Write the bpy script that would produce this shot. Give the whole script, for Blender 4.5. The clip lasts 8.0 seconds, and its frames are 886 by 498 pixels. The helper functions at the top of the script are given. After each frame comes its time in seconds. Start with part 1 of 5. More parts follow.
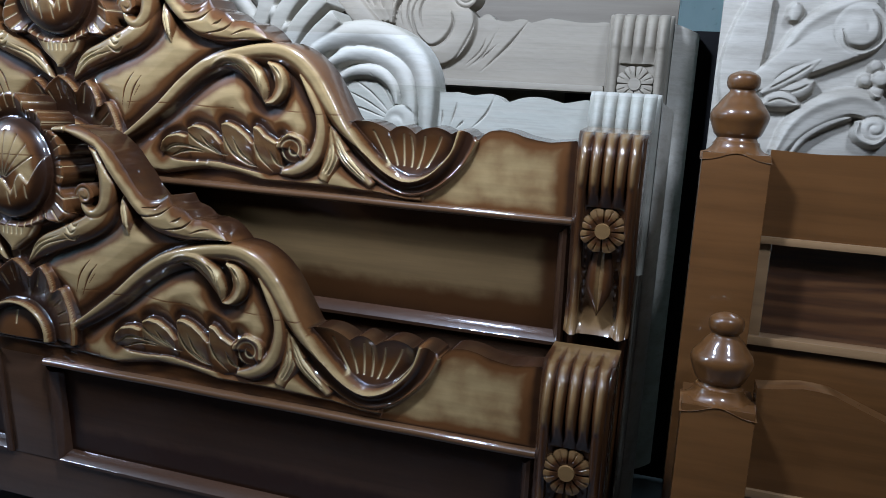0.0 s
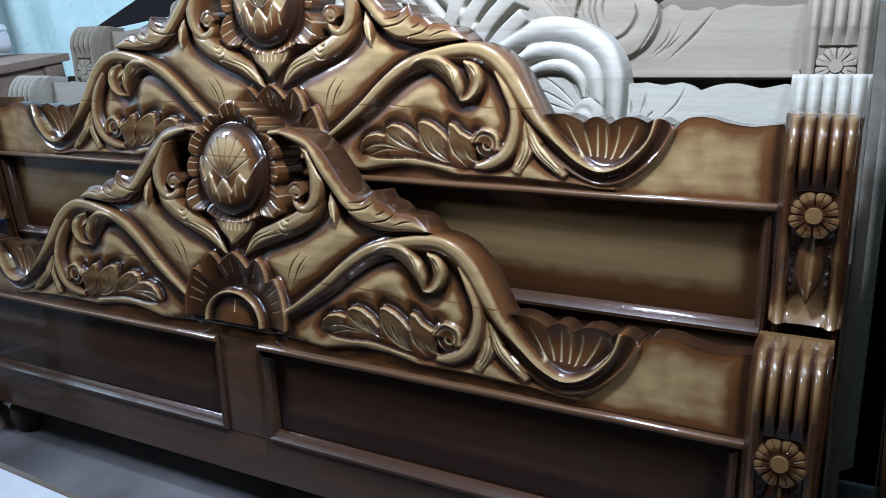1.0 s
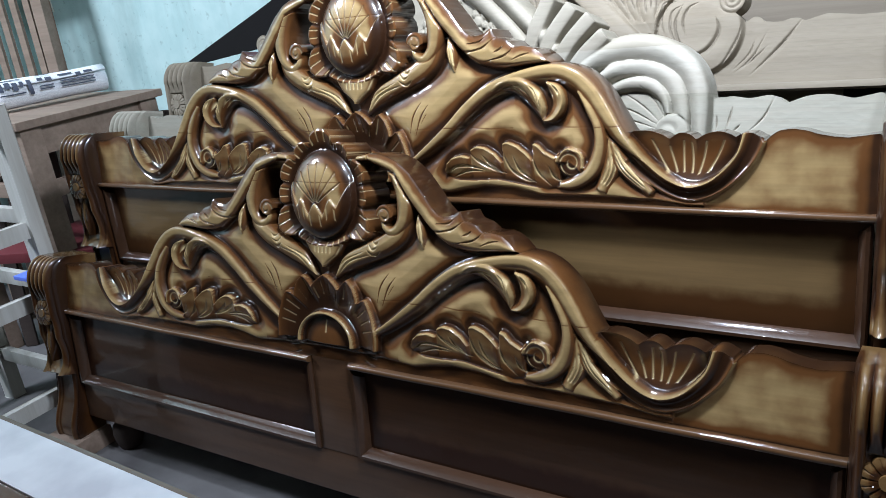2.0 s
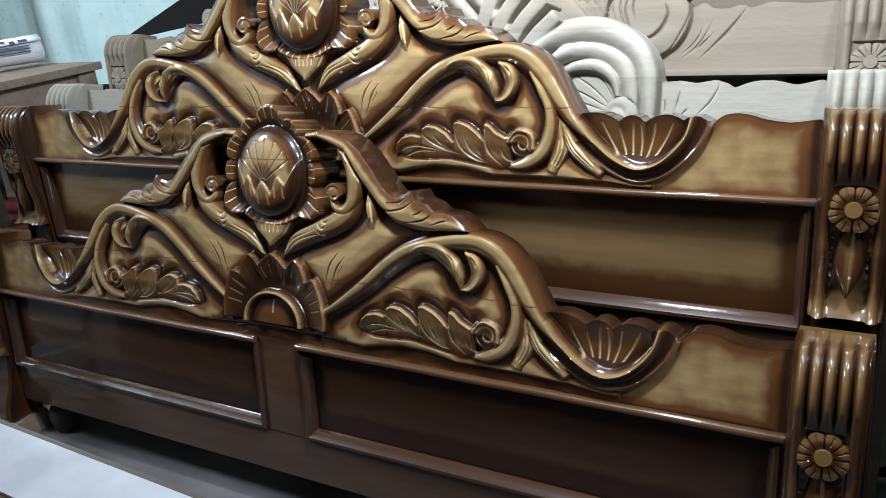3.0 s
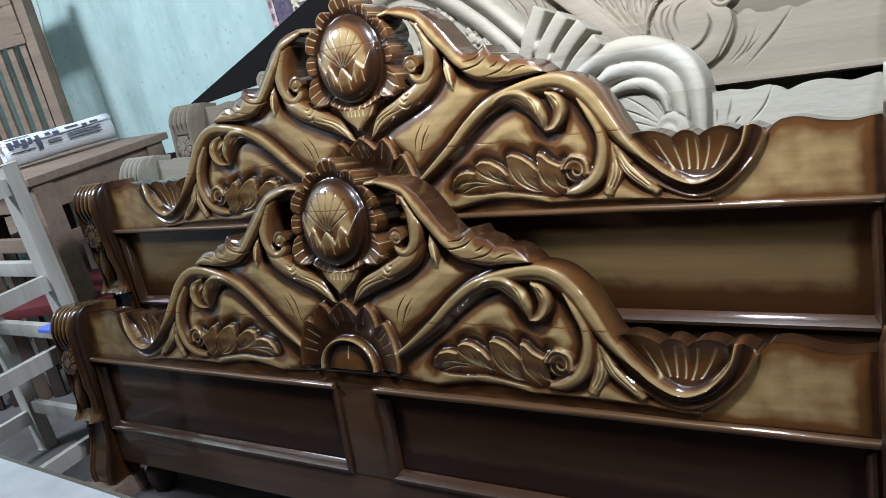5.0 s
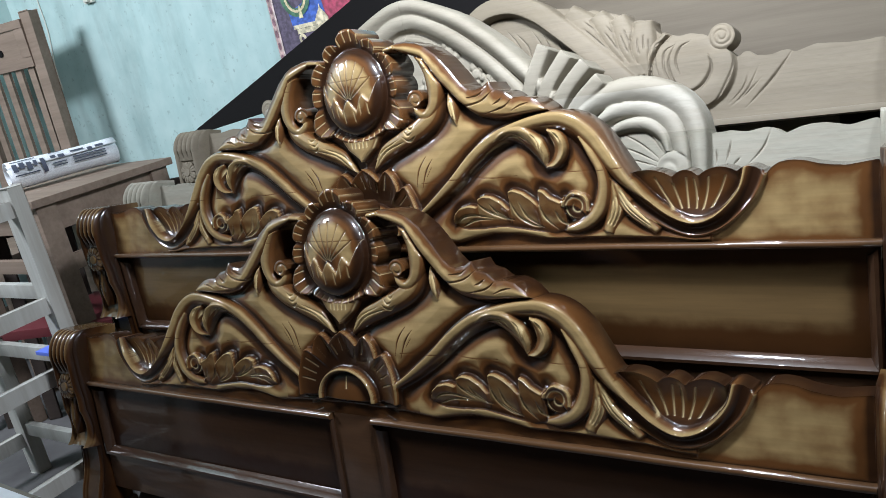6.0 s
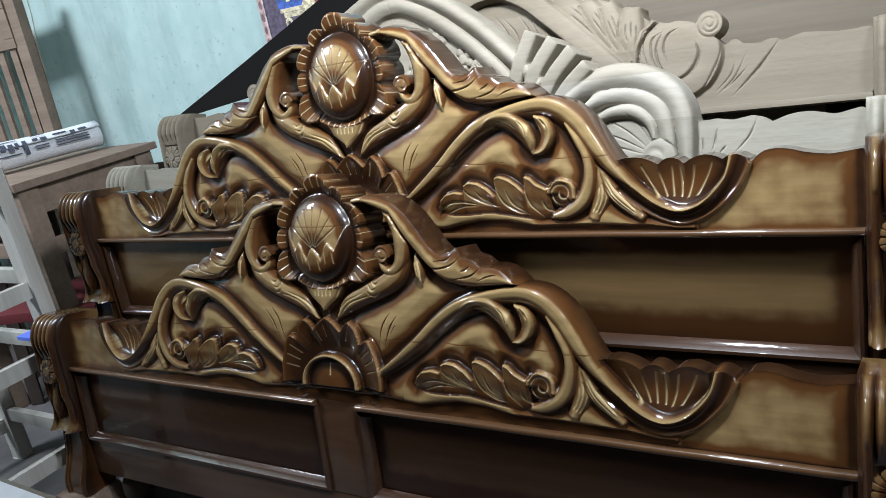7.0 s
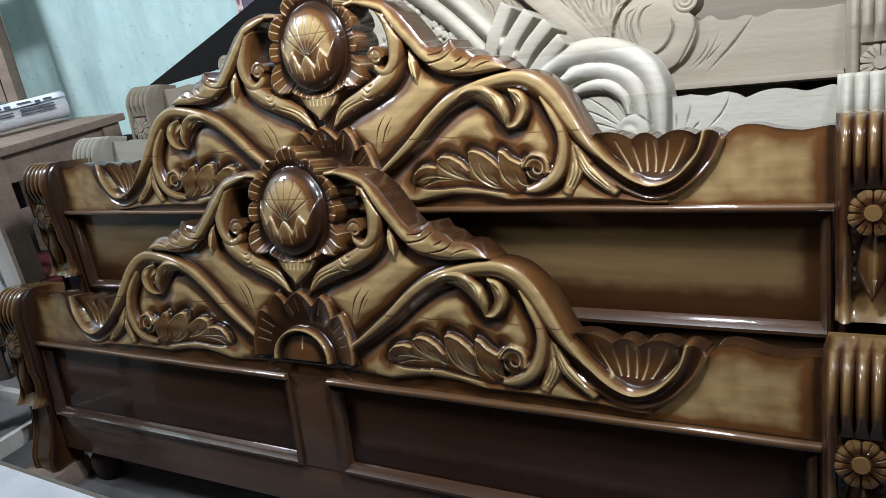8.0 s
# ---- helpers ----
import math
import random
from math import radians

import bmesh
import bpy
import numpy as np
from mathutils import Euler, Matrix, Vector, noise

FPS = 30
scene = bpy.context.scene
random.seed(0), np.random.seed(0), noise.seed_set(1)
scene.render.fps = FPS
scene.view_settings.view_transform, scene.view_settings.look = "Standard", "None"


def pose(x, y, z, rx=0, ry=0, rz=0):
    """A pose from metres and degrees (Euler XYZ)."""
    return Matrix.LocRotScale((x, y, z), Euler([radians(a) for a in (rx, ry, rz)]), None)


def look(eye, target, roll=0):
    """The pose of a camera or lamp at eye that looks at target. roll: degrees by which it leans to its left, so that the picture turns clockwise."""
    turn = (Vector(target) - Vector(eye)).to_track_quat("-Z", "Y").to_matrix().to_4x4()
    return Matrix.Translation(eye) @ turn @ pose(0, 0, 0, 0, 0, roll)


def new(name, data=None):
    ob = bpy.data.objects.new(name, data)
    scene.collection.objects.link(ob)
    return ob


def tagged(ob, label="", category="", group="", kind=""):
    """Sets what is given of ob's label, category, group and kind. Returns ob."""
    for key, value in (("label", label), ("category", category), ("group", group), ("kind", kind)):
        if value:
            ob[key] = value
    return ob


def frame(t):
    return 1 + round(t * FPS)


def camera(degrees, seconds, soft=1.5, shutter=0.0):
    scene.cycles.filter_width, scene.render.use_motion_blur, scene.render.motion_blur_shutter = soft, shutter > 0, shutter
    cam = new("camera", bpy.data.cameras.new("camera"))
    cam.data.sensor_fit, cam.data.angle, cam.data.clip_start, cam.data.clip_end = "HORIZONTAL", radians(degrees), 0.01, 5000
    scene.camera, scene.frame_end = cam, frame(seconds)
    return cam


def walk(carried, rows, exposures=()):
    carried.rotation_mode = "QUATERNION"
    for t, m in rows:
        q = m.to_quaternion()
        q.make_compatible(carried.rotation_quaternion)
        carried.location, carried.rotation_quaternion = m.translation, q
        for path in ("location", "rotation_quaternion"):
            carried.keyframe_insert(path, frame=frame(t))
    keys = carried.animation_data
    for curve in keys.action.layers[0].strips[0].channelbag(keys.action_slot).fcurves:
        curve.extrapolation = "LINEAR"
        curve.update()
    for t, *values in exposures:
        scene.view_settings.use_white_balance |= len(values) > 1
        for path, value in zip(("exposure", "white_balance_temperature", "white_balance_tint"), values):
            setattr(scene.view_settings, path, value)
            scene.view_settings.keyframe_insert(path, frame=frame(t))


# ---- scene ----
cam = camera(59.32, 8.0, 0.5)
# seconds, eye in metres, turn in degrees
ROWS = [
    (0.0, 0.9435, -0.7312, 0.9236, 67.15, 0.54, 17.84),
    (0.5, 0.9156, -0.7630, 0.9166, 67.61, 2.96, 22.88),
    (1.0, 0.8850, -0.7917, 0.9114, 68.28, 4.84, 27.25),
    (1.5, 0.8701, -0.8140, 0.9159, 69.55, 7.21, 31.38),
    (1.7, 0.8735, -0.8179, 0.9217, 70.50, 8.05, 32.24),
    (3.0, 0.8667, -0.8191, 0.9117, 68.70, 5.83, 28.28),
    (3.5, 0.8650, -0.8262, 0.9161, 70.62, 6.71, 28.54),
    (4.0, 0.8680, -0.8266, 0.9183, 71.50, 9.69, 29.20),
    (4.2, 0.8743, -0.8220, 0.9178, 70.98, 11.25, 29.63),
    (5.3, 0.8799, -0.8257, 0.9319, 71.44, 12.75, 31.28),
    (5.5, 0.8812, -0.8263, 0.9358, 72.16, 12.40, 31.42),
    (6.0, 0.8822, -0.8288, 0.9365, 73.39, 11.64, 31.39),
    (6.5, 0.8815, -0.8267, 0.9366, 73.32, 11.47, 31.13),
    (7.0, 0.8825, -0.8229, 0.9318, 72.35, 11.00, 30.63),
    (7.5, 0.8804, -0.8215, 0.9289, 70.92, 10.45, 29.61),
    (8.0, 0.8800, -0.8214, 0.9233, 70.45, 9.99, 28.88),
]
walk(cam, [(t, pose(x, y, z, rx, ry, rz)) for t, x, y, z, rx, ry, rz in ROWS],
     [(0.0, 0.12, 5450, 11), (0.5, 0.34, 5400, 12), (1.0, 0.46, 5550, 12), (1.5, 0.42, 5850, 11), (3.0, 0.46, 6300, 10), (4.0, 0.28, 6250, 10), (5.5, 0.26, 6450, 10), (6.5, 0.12, 6500, 10), (7.5, 0.32, 6500, 10), (8.0, 0.32, 6500, 10)])

# ---- light: two ceiling tubes and a bulb in a closed workshop ----
world = bpy.data.worlds.new("world")
scene.world = world
world.use_nodes = True
world.node_tree.nodes["Background"].inputs[0].default_value = (0.55, 0.62, 0.7, 1)
world.node_tree.nodes["Background"].inputs[1].default_value = 0.02
scene.view_settings.exposure = 0.0


def area_lamp(name, place, target, size, size_y, watts, colour):
    data = bpy.data.lights.new(name, "AREA")
    data.shape, data.size, data.size_y, data.energy, data.color = "RECTANGLE", size, size_y, watts, colour
    ob = new(name, data)
    ob.matrix_world = look(place, target)
    return ob


area_lamp("ceiling_lamp", (0.45, -0.05, 1.47), (0.40, 0.82, 0.95), 0.15, 0.15, 24, (0.9, 0.97, 1.08))
area_lamp("ceiling_lamp", (1.5, -0.32, 1.86), (1.2, 0.15, 0.7), 0.2, 0.2, 15, (0.9, 0.97, 1.08))
area_lamp("wall_lamp", (-1.75, -0.75, 2.1), (-1.6, 0.5, 0.6), 0.55, 0.35, 44, (0.9, 0.97, 1.08))


# ---- materials ----
def material(name, base=(0.5, 0.5, 0.5), rough=0.5, coat=0.0, coat_rough=0.05, metal=0.0):
    m = bpy.data.materials.new(name)
    m.use_nodes = True
    b = m.node_tree.nodes["Principled BSDF"]
    b.inputs["Base Color"].default_value = (*base, 1)
    b.inputs["Roughness"].default_value = rough
    b.inputs["Metallic"].default_value = metal
    b.inputs["Coat Weight"].default_value = coat
    b.inputs["Coat Roughness"].default_value = coat_rough
    return m, m.node_tree, b


def node(tree, kind, inputs=None, **props):
    n = tree.nodes.new(kind)
    for k, v in props.items():
        setattr(n, k, v)
    for k, v in (inputs or {}).items():
        if isinstance(v, bpy.types.NodeSocket):
            tree.links.new(v, n.inputs[k])
        else:
            n.inputs[k].default_value = v
    return n


def ramp(tree, fac, stops):
    n = tree.nodes.new("ShaderNodeValToRGB")
    tree.links.new(fac, n.inputs[0])
    els = n.color_ramp.elements
    while len(els) < len(stops):
        els.new(0.5)
    for e, (p, c) in zip(els, stops):
        e.position, e.color = p, (*c, 1)
    return n.outputs[0]


def mix(tree, fac, a, b, blend="MIX"):
    n = tree.nodes.new("ShaderNodeMix")
    n.data_type, n.blend_type = "RGBA", blend
    for sock, v in ((n.inputs[0], fac), (n.inputs[6], a), (n.inputs[7], b)):
        if isinstance(v, bpy.types.NodeSocket):
            tree.links.new(v, sock)
        else:
            sock.default_value = v if isinstance(v, float) else (*v, 1)
    return n.outputs[2]


def bump(tree, bsdf, height, strength=0.2, distance=0.002, coat=False):
    n = node(tree, "ShaderNodeBump", {"Height": height, "Strength": strength, "Distance": distance})
    tree.links.new(n.outputs[0], bsdf.inputs["Normal"])
    if coat:
        tree.links.new(n.outputs[0], bsdf.inputs["Coat Normal"])


def coords(tree, scale=(1, 1, 1)):
    tc = tree.nodes.new("ShaderNodeTexCoord")
    return node(tree, "ShaderNodeMapping", {0: tc.outputs["Object"], 3: scale}).outputs[0]


def wood_grain(tree, along="x", size=1.0):
    """Long streaks along one axis, and broad patches."""
    a, b = 1.6 * size, 26.0 * size
    sc = (a, b, b) if along == "x" else (b, b, a)
    fine = node(tree, "ShaderNodeTexNoise", {"Vector": coords(tree, sc), "Scale": 3.0, "Detail": 6.0, "Roughness": 0.6}).outputs[0]
    broad = node(tree, "ShaderNodeTexNoise", {"Vector": coords(tree, tuple(v * 0.12 for v in sc)), "Scale": 6.0, "Detail": 3.0}).outputs[0]
    return fine, broad


def lacquer(name, light, dark, edge=0.6, coat=1.0, uv=True, start=0.12, stop=0.42, cuts=None):
    """Clear-coated wood, stained by hand from gold through red-brown to near black at the rims of a piece; recess shade
    is put into this colour too.
    """
    m, tree, b = material(name, light, 0.36, coat, 0.05)
    b.inputs["Specular IOR Level"].default_value = 0.2
    fine, broad = wood_grain(tree)
    base = ramp(tree, broad, [(0.3, tuple(v * 0.74 for v in light)), (0.7, tuple(v * 1.12 for v in light))])
    base = mix(tree, 0.4, base, ramp(tree, fine, [(0.35, tuple(v * 0.6 for v in light)), (0.6, tuple(v * 1.1 for v in light))]))
    if uv:
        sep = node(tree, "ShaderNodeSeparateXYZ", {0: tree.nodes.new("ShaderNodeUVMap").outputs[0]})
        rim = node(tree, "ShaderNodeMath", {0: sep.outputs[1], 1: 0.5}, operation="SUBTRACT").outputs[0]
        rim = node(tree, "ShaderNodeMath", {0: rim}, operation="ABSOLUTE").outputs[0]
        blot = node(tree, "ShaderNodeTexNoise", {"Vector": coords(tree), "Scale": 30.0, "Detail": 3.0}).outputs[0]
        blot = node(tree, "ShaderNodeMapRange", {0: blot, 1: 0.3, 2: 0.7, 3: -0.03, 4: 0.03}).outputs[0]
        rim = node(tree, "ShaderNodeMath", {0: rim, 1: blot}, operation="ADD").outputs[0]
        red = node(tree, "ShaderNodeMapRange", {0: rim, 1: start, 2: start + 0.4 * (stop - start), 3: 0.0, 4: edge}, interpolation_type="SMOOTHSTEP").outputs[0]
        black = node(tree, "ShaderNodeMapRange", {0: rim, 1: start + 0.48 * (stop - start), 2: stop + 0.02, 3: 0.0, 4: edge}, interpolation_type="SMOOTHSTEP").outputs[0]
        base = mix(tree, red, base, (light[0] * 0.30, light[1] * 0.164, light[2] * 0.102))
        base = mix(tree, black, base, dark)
        if cuts:
            # the glint of the knife cuts is painted in as pale gold
            base = mix(tree, node(tree, "ShaderNodeMath", {0: sep.outputs[0], 1: 0.75}, operation="MULTIPLY").outputs[0], base, cuts)
    tree.links.new(base, b.inputs["Base Color"])
    wobble = node(tree, "ShaderNodeTexNoise", {"Vector": coords(tree), "Scale": 48.0, "Detail": 3.0}).outputs[0]
    bump(tree, b, wobble, 0.2, 0.002, True)
    return m


LIGHT, DARK = (0.285, 0.197, 0.087), (0.018, 0.0072, 0.0032)
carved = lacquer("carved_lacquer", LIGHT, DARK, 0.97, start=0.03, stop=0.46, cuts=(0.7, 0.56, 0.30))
field = lacquer("field_lacquer", (0.2, 0.125, 0.055), DARK, 0.97, start=0.06, stop=0.40)
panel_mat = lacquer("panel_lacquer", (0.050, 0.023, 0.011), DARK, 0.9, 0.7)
# lighter copy for the headboard's panels: the stronger light there is in the colour
panel_lit = lacquer("lit_panel_lacquer", (0.135, 0.085, 0.036), DARK, 0.92, start=0.08, stop=0.5)
rail_mat = lacquer("rail_lacquer", (0.07, 0.036, 0.019), DARK, 0.3)
post_mat = lacquer("post_lacquer", (0.14, 0.08, 0.030), DARK, 0.9, start=0.06, stop=0.46)
nose_mat = lacquer("nosing_lacquer", (0.085, 0.042, 0.018), DARK, 0.0, 1.0, False)


def raw_wood(name, light, dark, along="x", planks=None, cuts=None):
    m, tree, b = material(name, light, 0.75)
    fine, broad = wood_grain(tree, along)
    tc = tree.nodes.new("ShaderNodeTexCoord")
    middle = tuple((p + 1.4 * q) / 2.4 for p, q in zip(dark, light)) if cuts else dark
    col = mix(tree, 0.55, ramp(tree, fine, [(0.3, middle), (0.65, light)]), ramp(tree, broad, [(0.3, dark), (0.7, light)]))
    if cuts:
        lines = node(tree, "ShaderNodeTexNoise", {"Vector": coords(tree, (2.2, 50, 95)), "Scale": 3.0, "Detail": 4.0, "Roughness": 0.7}).outputs[0]
        col = mix(tree, ramp(tree, lines, [(0.5, (0, 0, 0)), (0.7, (0.3, 0.3, 0.3))]), col, tuple(v * 0.8 for v in dark))
    if planks:
        # boards of different tone glued edge to edge: (height, tint) from the bottom up
        z = node(tree, "ShaderNodeSeparateXYZ", {0: tc.outputs["Object"]}).outputs[2]
        tone = tree.nodes.new("ShaderNodeValToRGB")
        tree.links.new(z, tone.inputs[0])
        tone.color_ramp.interpolation = "CONSTANT"
        els = tone.color_ramp.elements
        while len(els) < len(planks):
            els.new(0.5)
        for e, (p, c) in zip(els, planks):
            e.position, e.color = p, (*c, 1)
        col = mix(tree, 1.0, col, tone.outputs[0], "MULTIPLY")
    if cuts:
        # old dirt in streaks and spots; knife cuts darkened for dirt and groove shade
        dirt = node(tree, "ShaderNodeTexNoise", {"Vector": coords(tree, (3, 9, 22)), "Scale": 3.0, "Detail": 8.0, "Roughness": 0.7}).outputs[0]
        col = mix(tree, ramp(tree, dirt, [(0.47, (0, 0, 0)), (0.72, (0.7, 0.7, 0.7))]), col, cuts)
        sep = node(tree, "ShaderNodeSeparateXYZ", {0: tree.nodes.new("ShaderNodeUVMap").outputs[0]})
        col = mix(tree, sep.outputs[0], col, cuts)
    tree.links.new(col, b.inputs["Base Color"])
    if cuts:
        # the gouge has left small facets
        facet = node(tree, "ShaderNodeTexVoronoi", {"Vector": coords(tree, (60, 60, 110)), "Scale": 1.0}).outputs[0]
        fine = mix(tree, 0.55, fine, facet)
    bump(tree, b, fine, 0.35 if cuts else 0.25, 0.002)
    return m


pale_wood = raw_wood("pale_primed_wood", (0.315, 0.295, 0.245), (0.19, 0.166, 0.122), cuts=(0.24, 0.21, 0.165), planks=[(0.0, (0.86, 0.89, 0.88)), (0.706, (1.08, 1.1, 1.13)), (0.778, (0.84, 0.82, 0.78)), (0.86, (0.76, 0.74, 0.7)), (0.95, (0.84, 0.82, 0.78))])
pale_wood_2 = raw_wood("pale_raw_wood", (0.205, 0.175, 0.127), (0.122, 0.098, 0.066), cuts=(0.16, 0.135, 0.10), planks=[(0.0, (0.95, 0.95, 0.95)), (0.80, (1.06, 1.05, 1.04)), (0.90, (0.94, 0.93, 0.9))])
pale_side = raw_wood("pale_side_wood", (0.33, 0.30, 0.245), (0.21, 0.182, 0.138), cuts=(0.17, 0.148, 0.11))
brown_wood = raw_wood("brown_raw_wood", (0.26, 0.19, 0.145), (0.15, 0.105, 0.075))
grey_wood = raw_wood("grey_primed_wood", (0.5, 0.5, 0.47), (0.34, 0.32, 0.28), "z")
honey = lacquer("honey_lacquer", (0.098, 0.042, 0.012), (0.05, 0.02, 0.008), 0.3, 1.0, False)

wall_mat, _t, _b = material("teal_plaster", (0.42, 0.66, 0.65), 0.7)
_n1 = node(_t, "ShaderNodeTexNoise", {"Vector": coords(_t, (2.5, 2.5, 0.5)), "Scale": 2.2, "Detail": 8.0, "Roughness": 0.65}).outputs[0]
_n2 = node(_t, "ShaderNodeTexNoise", {"Vector": coords(_t), "Scale": 14.0, "Detail": 6.0}).outputs[0]
_c = mix(_t, 0.35, ramp(_t, _n1, [(0.3, (0.26, 0.36, 0.35)), (0.5, (0.42, 0.57, 0.555)), (0.8, (0.52, 0.65, 0.625))]), ramp(_t, _n2, [(0.35, (0.31, 0.46, 0.45)), (0.65, (0.47, 0.61, 0.585))]))
_n3 = node(_t, "ShaderNodeTexNoise", {"Vector": coords(_t), "Scale": 55.0, "Detail": 4.0}).outputs[0]
_c = mix(_t, ramp(_t, _n3, [(0.64, (0, 0, 0)), (0.72, (0.5, 0.5, 0.5))]), _c, (0.22, 0.3, 0.29))
_t.links.new(_c, _b.inputs["Base Color"])
bump(_t, _b, _n2, 0.3, 0.004)
floor_mat, _t, _b = material("concrete", (0.3, 0.29, 0.28), 0.8)
_n1 = node(_t, "ShaderNodeTexNoise", {"Vector": coords(_t), "Scale": 5.0, "Detail": 9.0}).outputs[0]
_t.links.new(ramp(_t, _n1, [(0.3, (0.055, 0.05, 0.052)), (0.7, (0.14, 0.135, 0.135))]), _b.inputs["Base Color"])
bump(_t, _b, _n1, 0.3, 0.01)
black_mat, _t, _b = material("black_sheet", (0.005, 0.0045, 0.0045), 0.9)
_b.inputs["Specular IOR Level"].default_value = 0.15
# unseen ceiling and walls close the room; their tone sets the bounced light
ceiling_mat, _t, _b = material("unseen_ceiling", (0.30, 0.28, 0.25), 0.9)
shade_mat, _t, _b = material("unseen_wall", (0.28, 0.26, 0.23), 0.9)
blue_mat, _t, _b = material("blue_plastic", (0.12, 0.2, 0.75), 0.4)


# ---- mesh helpers ----
def part(name, bm, mat, parent=None, label="", smooth=True, angle=40):
    me = bpy.data.meshes.new(name)
    bmesh.ops.recalc_face_normals(bm, faces=bm.faces)
    if smooth:
        for f in bm.faces:
            f.smooth = True
        lim = radians(angle)
        for e in bm.edges:
            if len(e.link_faces) == 2 and e.calc_face_angle(0) > lim:
                e.smooth = False
    bm.to_mesh(me)
    bm.free()
    me.materials.append(mat)
    ob = new(name, me)
    if parent:
        ob.parent = parent
    if label:
        ob["label"] = label
    return ob


def empty(name, m=None):
    ob = new(name)
    if m is not None:
        ob.matrix_basis = m
    return ob


def box(bm, x0, x1, y0, y1, z0, z1, bevel=0.0):
    r = bmesh.ops.create_cube(bm, size=1.0)
    for v in r["verts"]:
        v.co = Vector((x0 + (v.co.x + 0.5) * (x1 - x0), y0 + (v.co.y + 0.5) * (y1 - y0), z0 + (v.co.z + 0.5) * (z1 - z0)))
    if bevel:
        es = list({e for v in r["verts"] for e in v.link_edges})
        bmesh.ops.bevel(bm, geom=es, offset=bevel, segments=2, affect="EDGES", profile=0.7)
    return bm


def beam(bm, a, b, w, d, bevel=0.0, up=(0, 0, 1)):
    """A straight bar of section w by d from a to b."""
    a, b = Vector(a), Vector(b)
    ax = (b - a).normalized()
    side = ax.cross(Vector(up))
    side = side.normalized() if side.length > 1e-4 else Vector((1, 0, 0))
    over = side.cross(ax)
    r = bmesh.ops.create_cube(bm, size=1.0)
    ln = (b - a).length
    for v in r["verts"]:
        c = v.co
        v.co = a + ax * ((c.z + 0.5) * ln) + side * (c.x * w) + over * (c.y * d)
    if bevel:
        es = list({e for v in r["verts"] for e in v.link_edges})
        bmesh.ops.bevel(bm, geom=es, offset=bevel, segments=2, affect="EDGES", profile=0.7)
    return bm


def catmull(pts, n):
    """n points of a smooth curve through pts (tuples of any length), at even steps along it."""
    p = np.array(pts, float)
    q = np.vstack([2 * p[0] - p[1], p, 2 * p[-1] - p[-2]])
    fine = []
    for i in range(len(p) - 1):
        a, b, c, d = q[i : i + 4]
        for u in np.linspace(0, 1, 16, endpoint=(i == len(p) - 2)):
            fine.append(0.5 * (2 * b + (c - a) * u + (2 * a - 5 * b + 4 * c - d) * u**2 + (3 * b - a - 3 * c + d) * u**3))
    fine = np.array(fine)
    run = np.r_[0, np.cumsum(np.linalg.norm(np.diff(fine[:, :2], axis=0), axis=1))]
    s = np.linspace(0, run[-1], n)
    return np.stack([np.interp(s, run, fine[:, k]) for k in range(fine.shape[1])], 1)


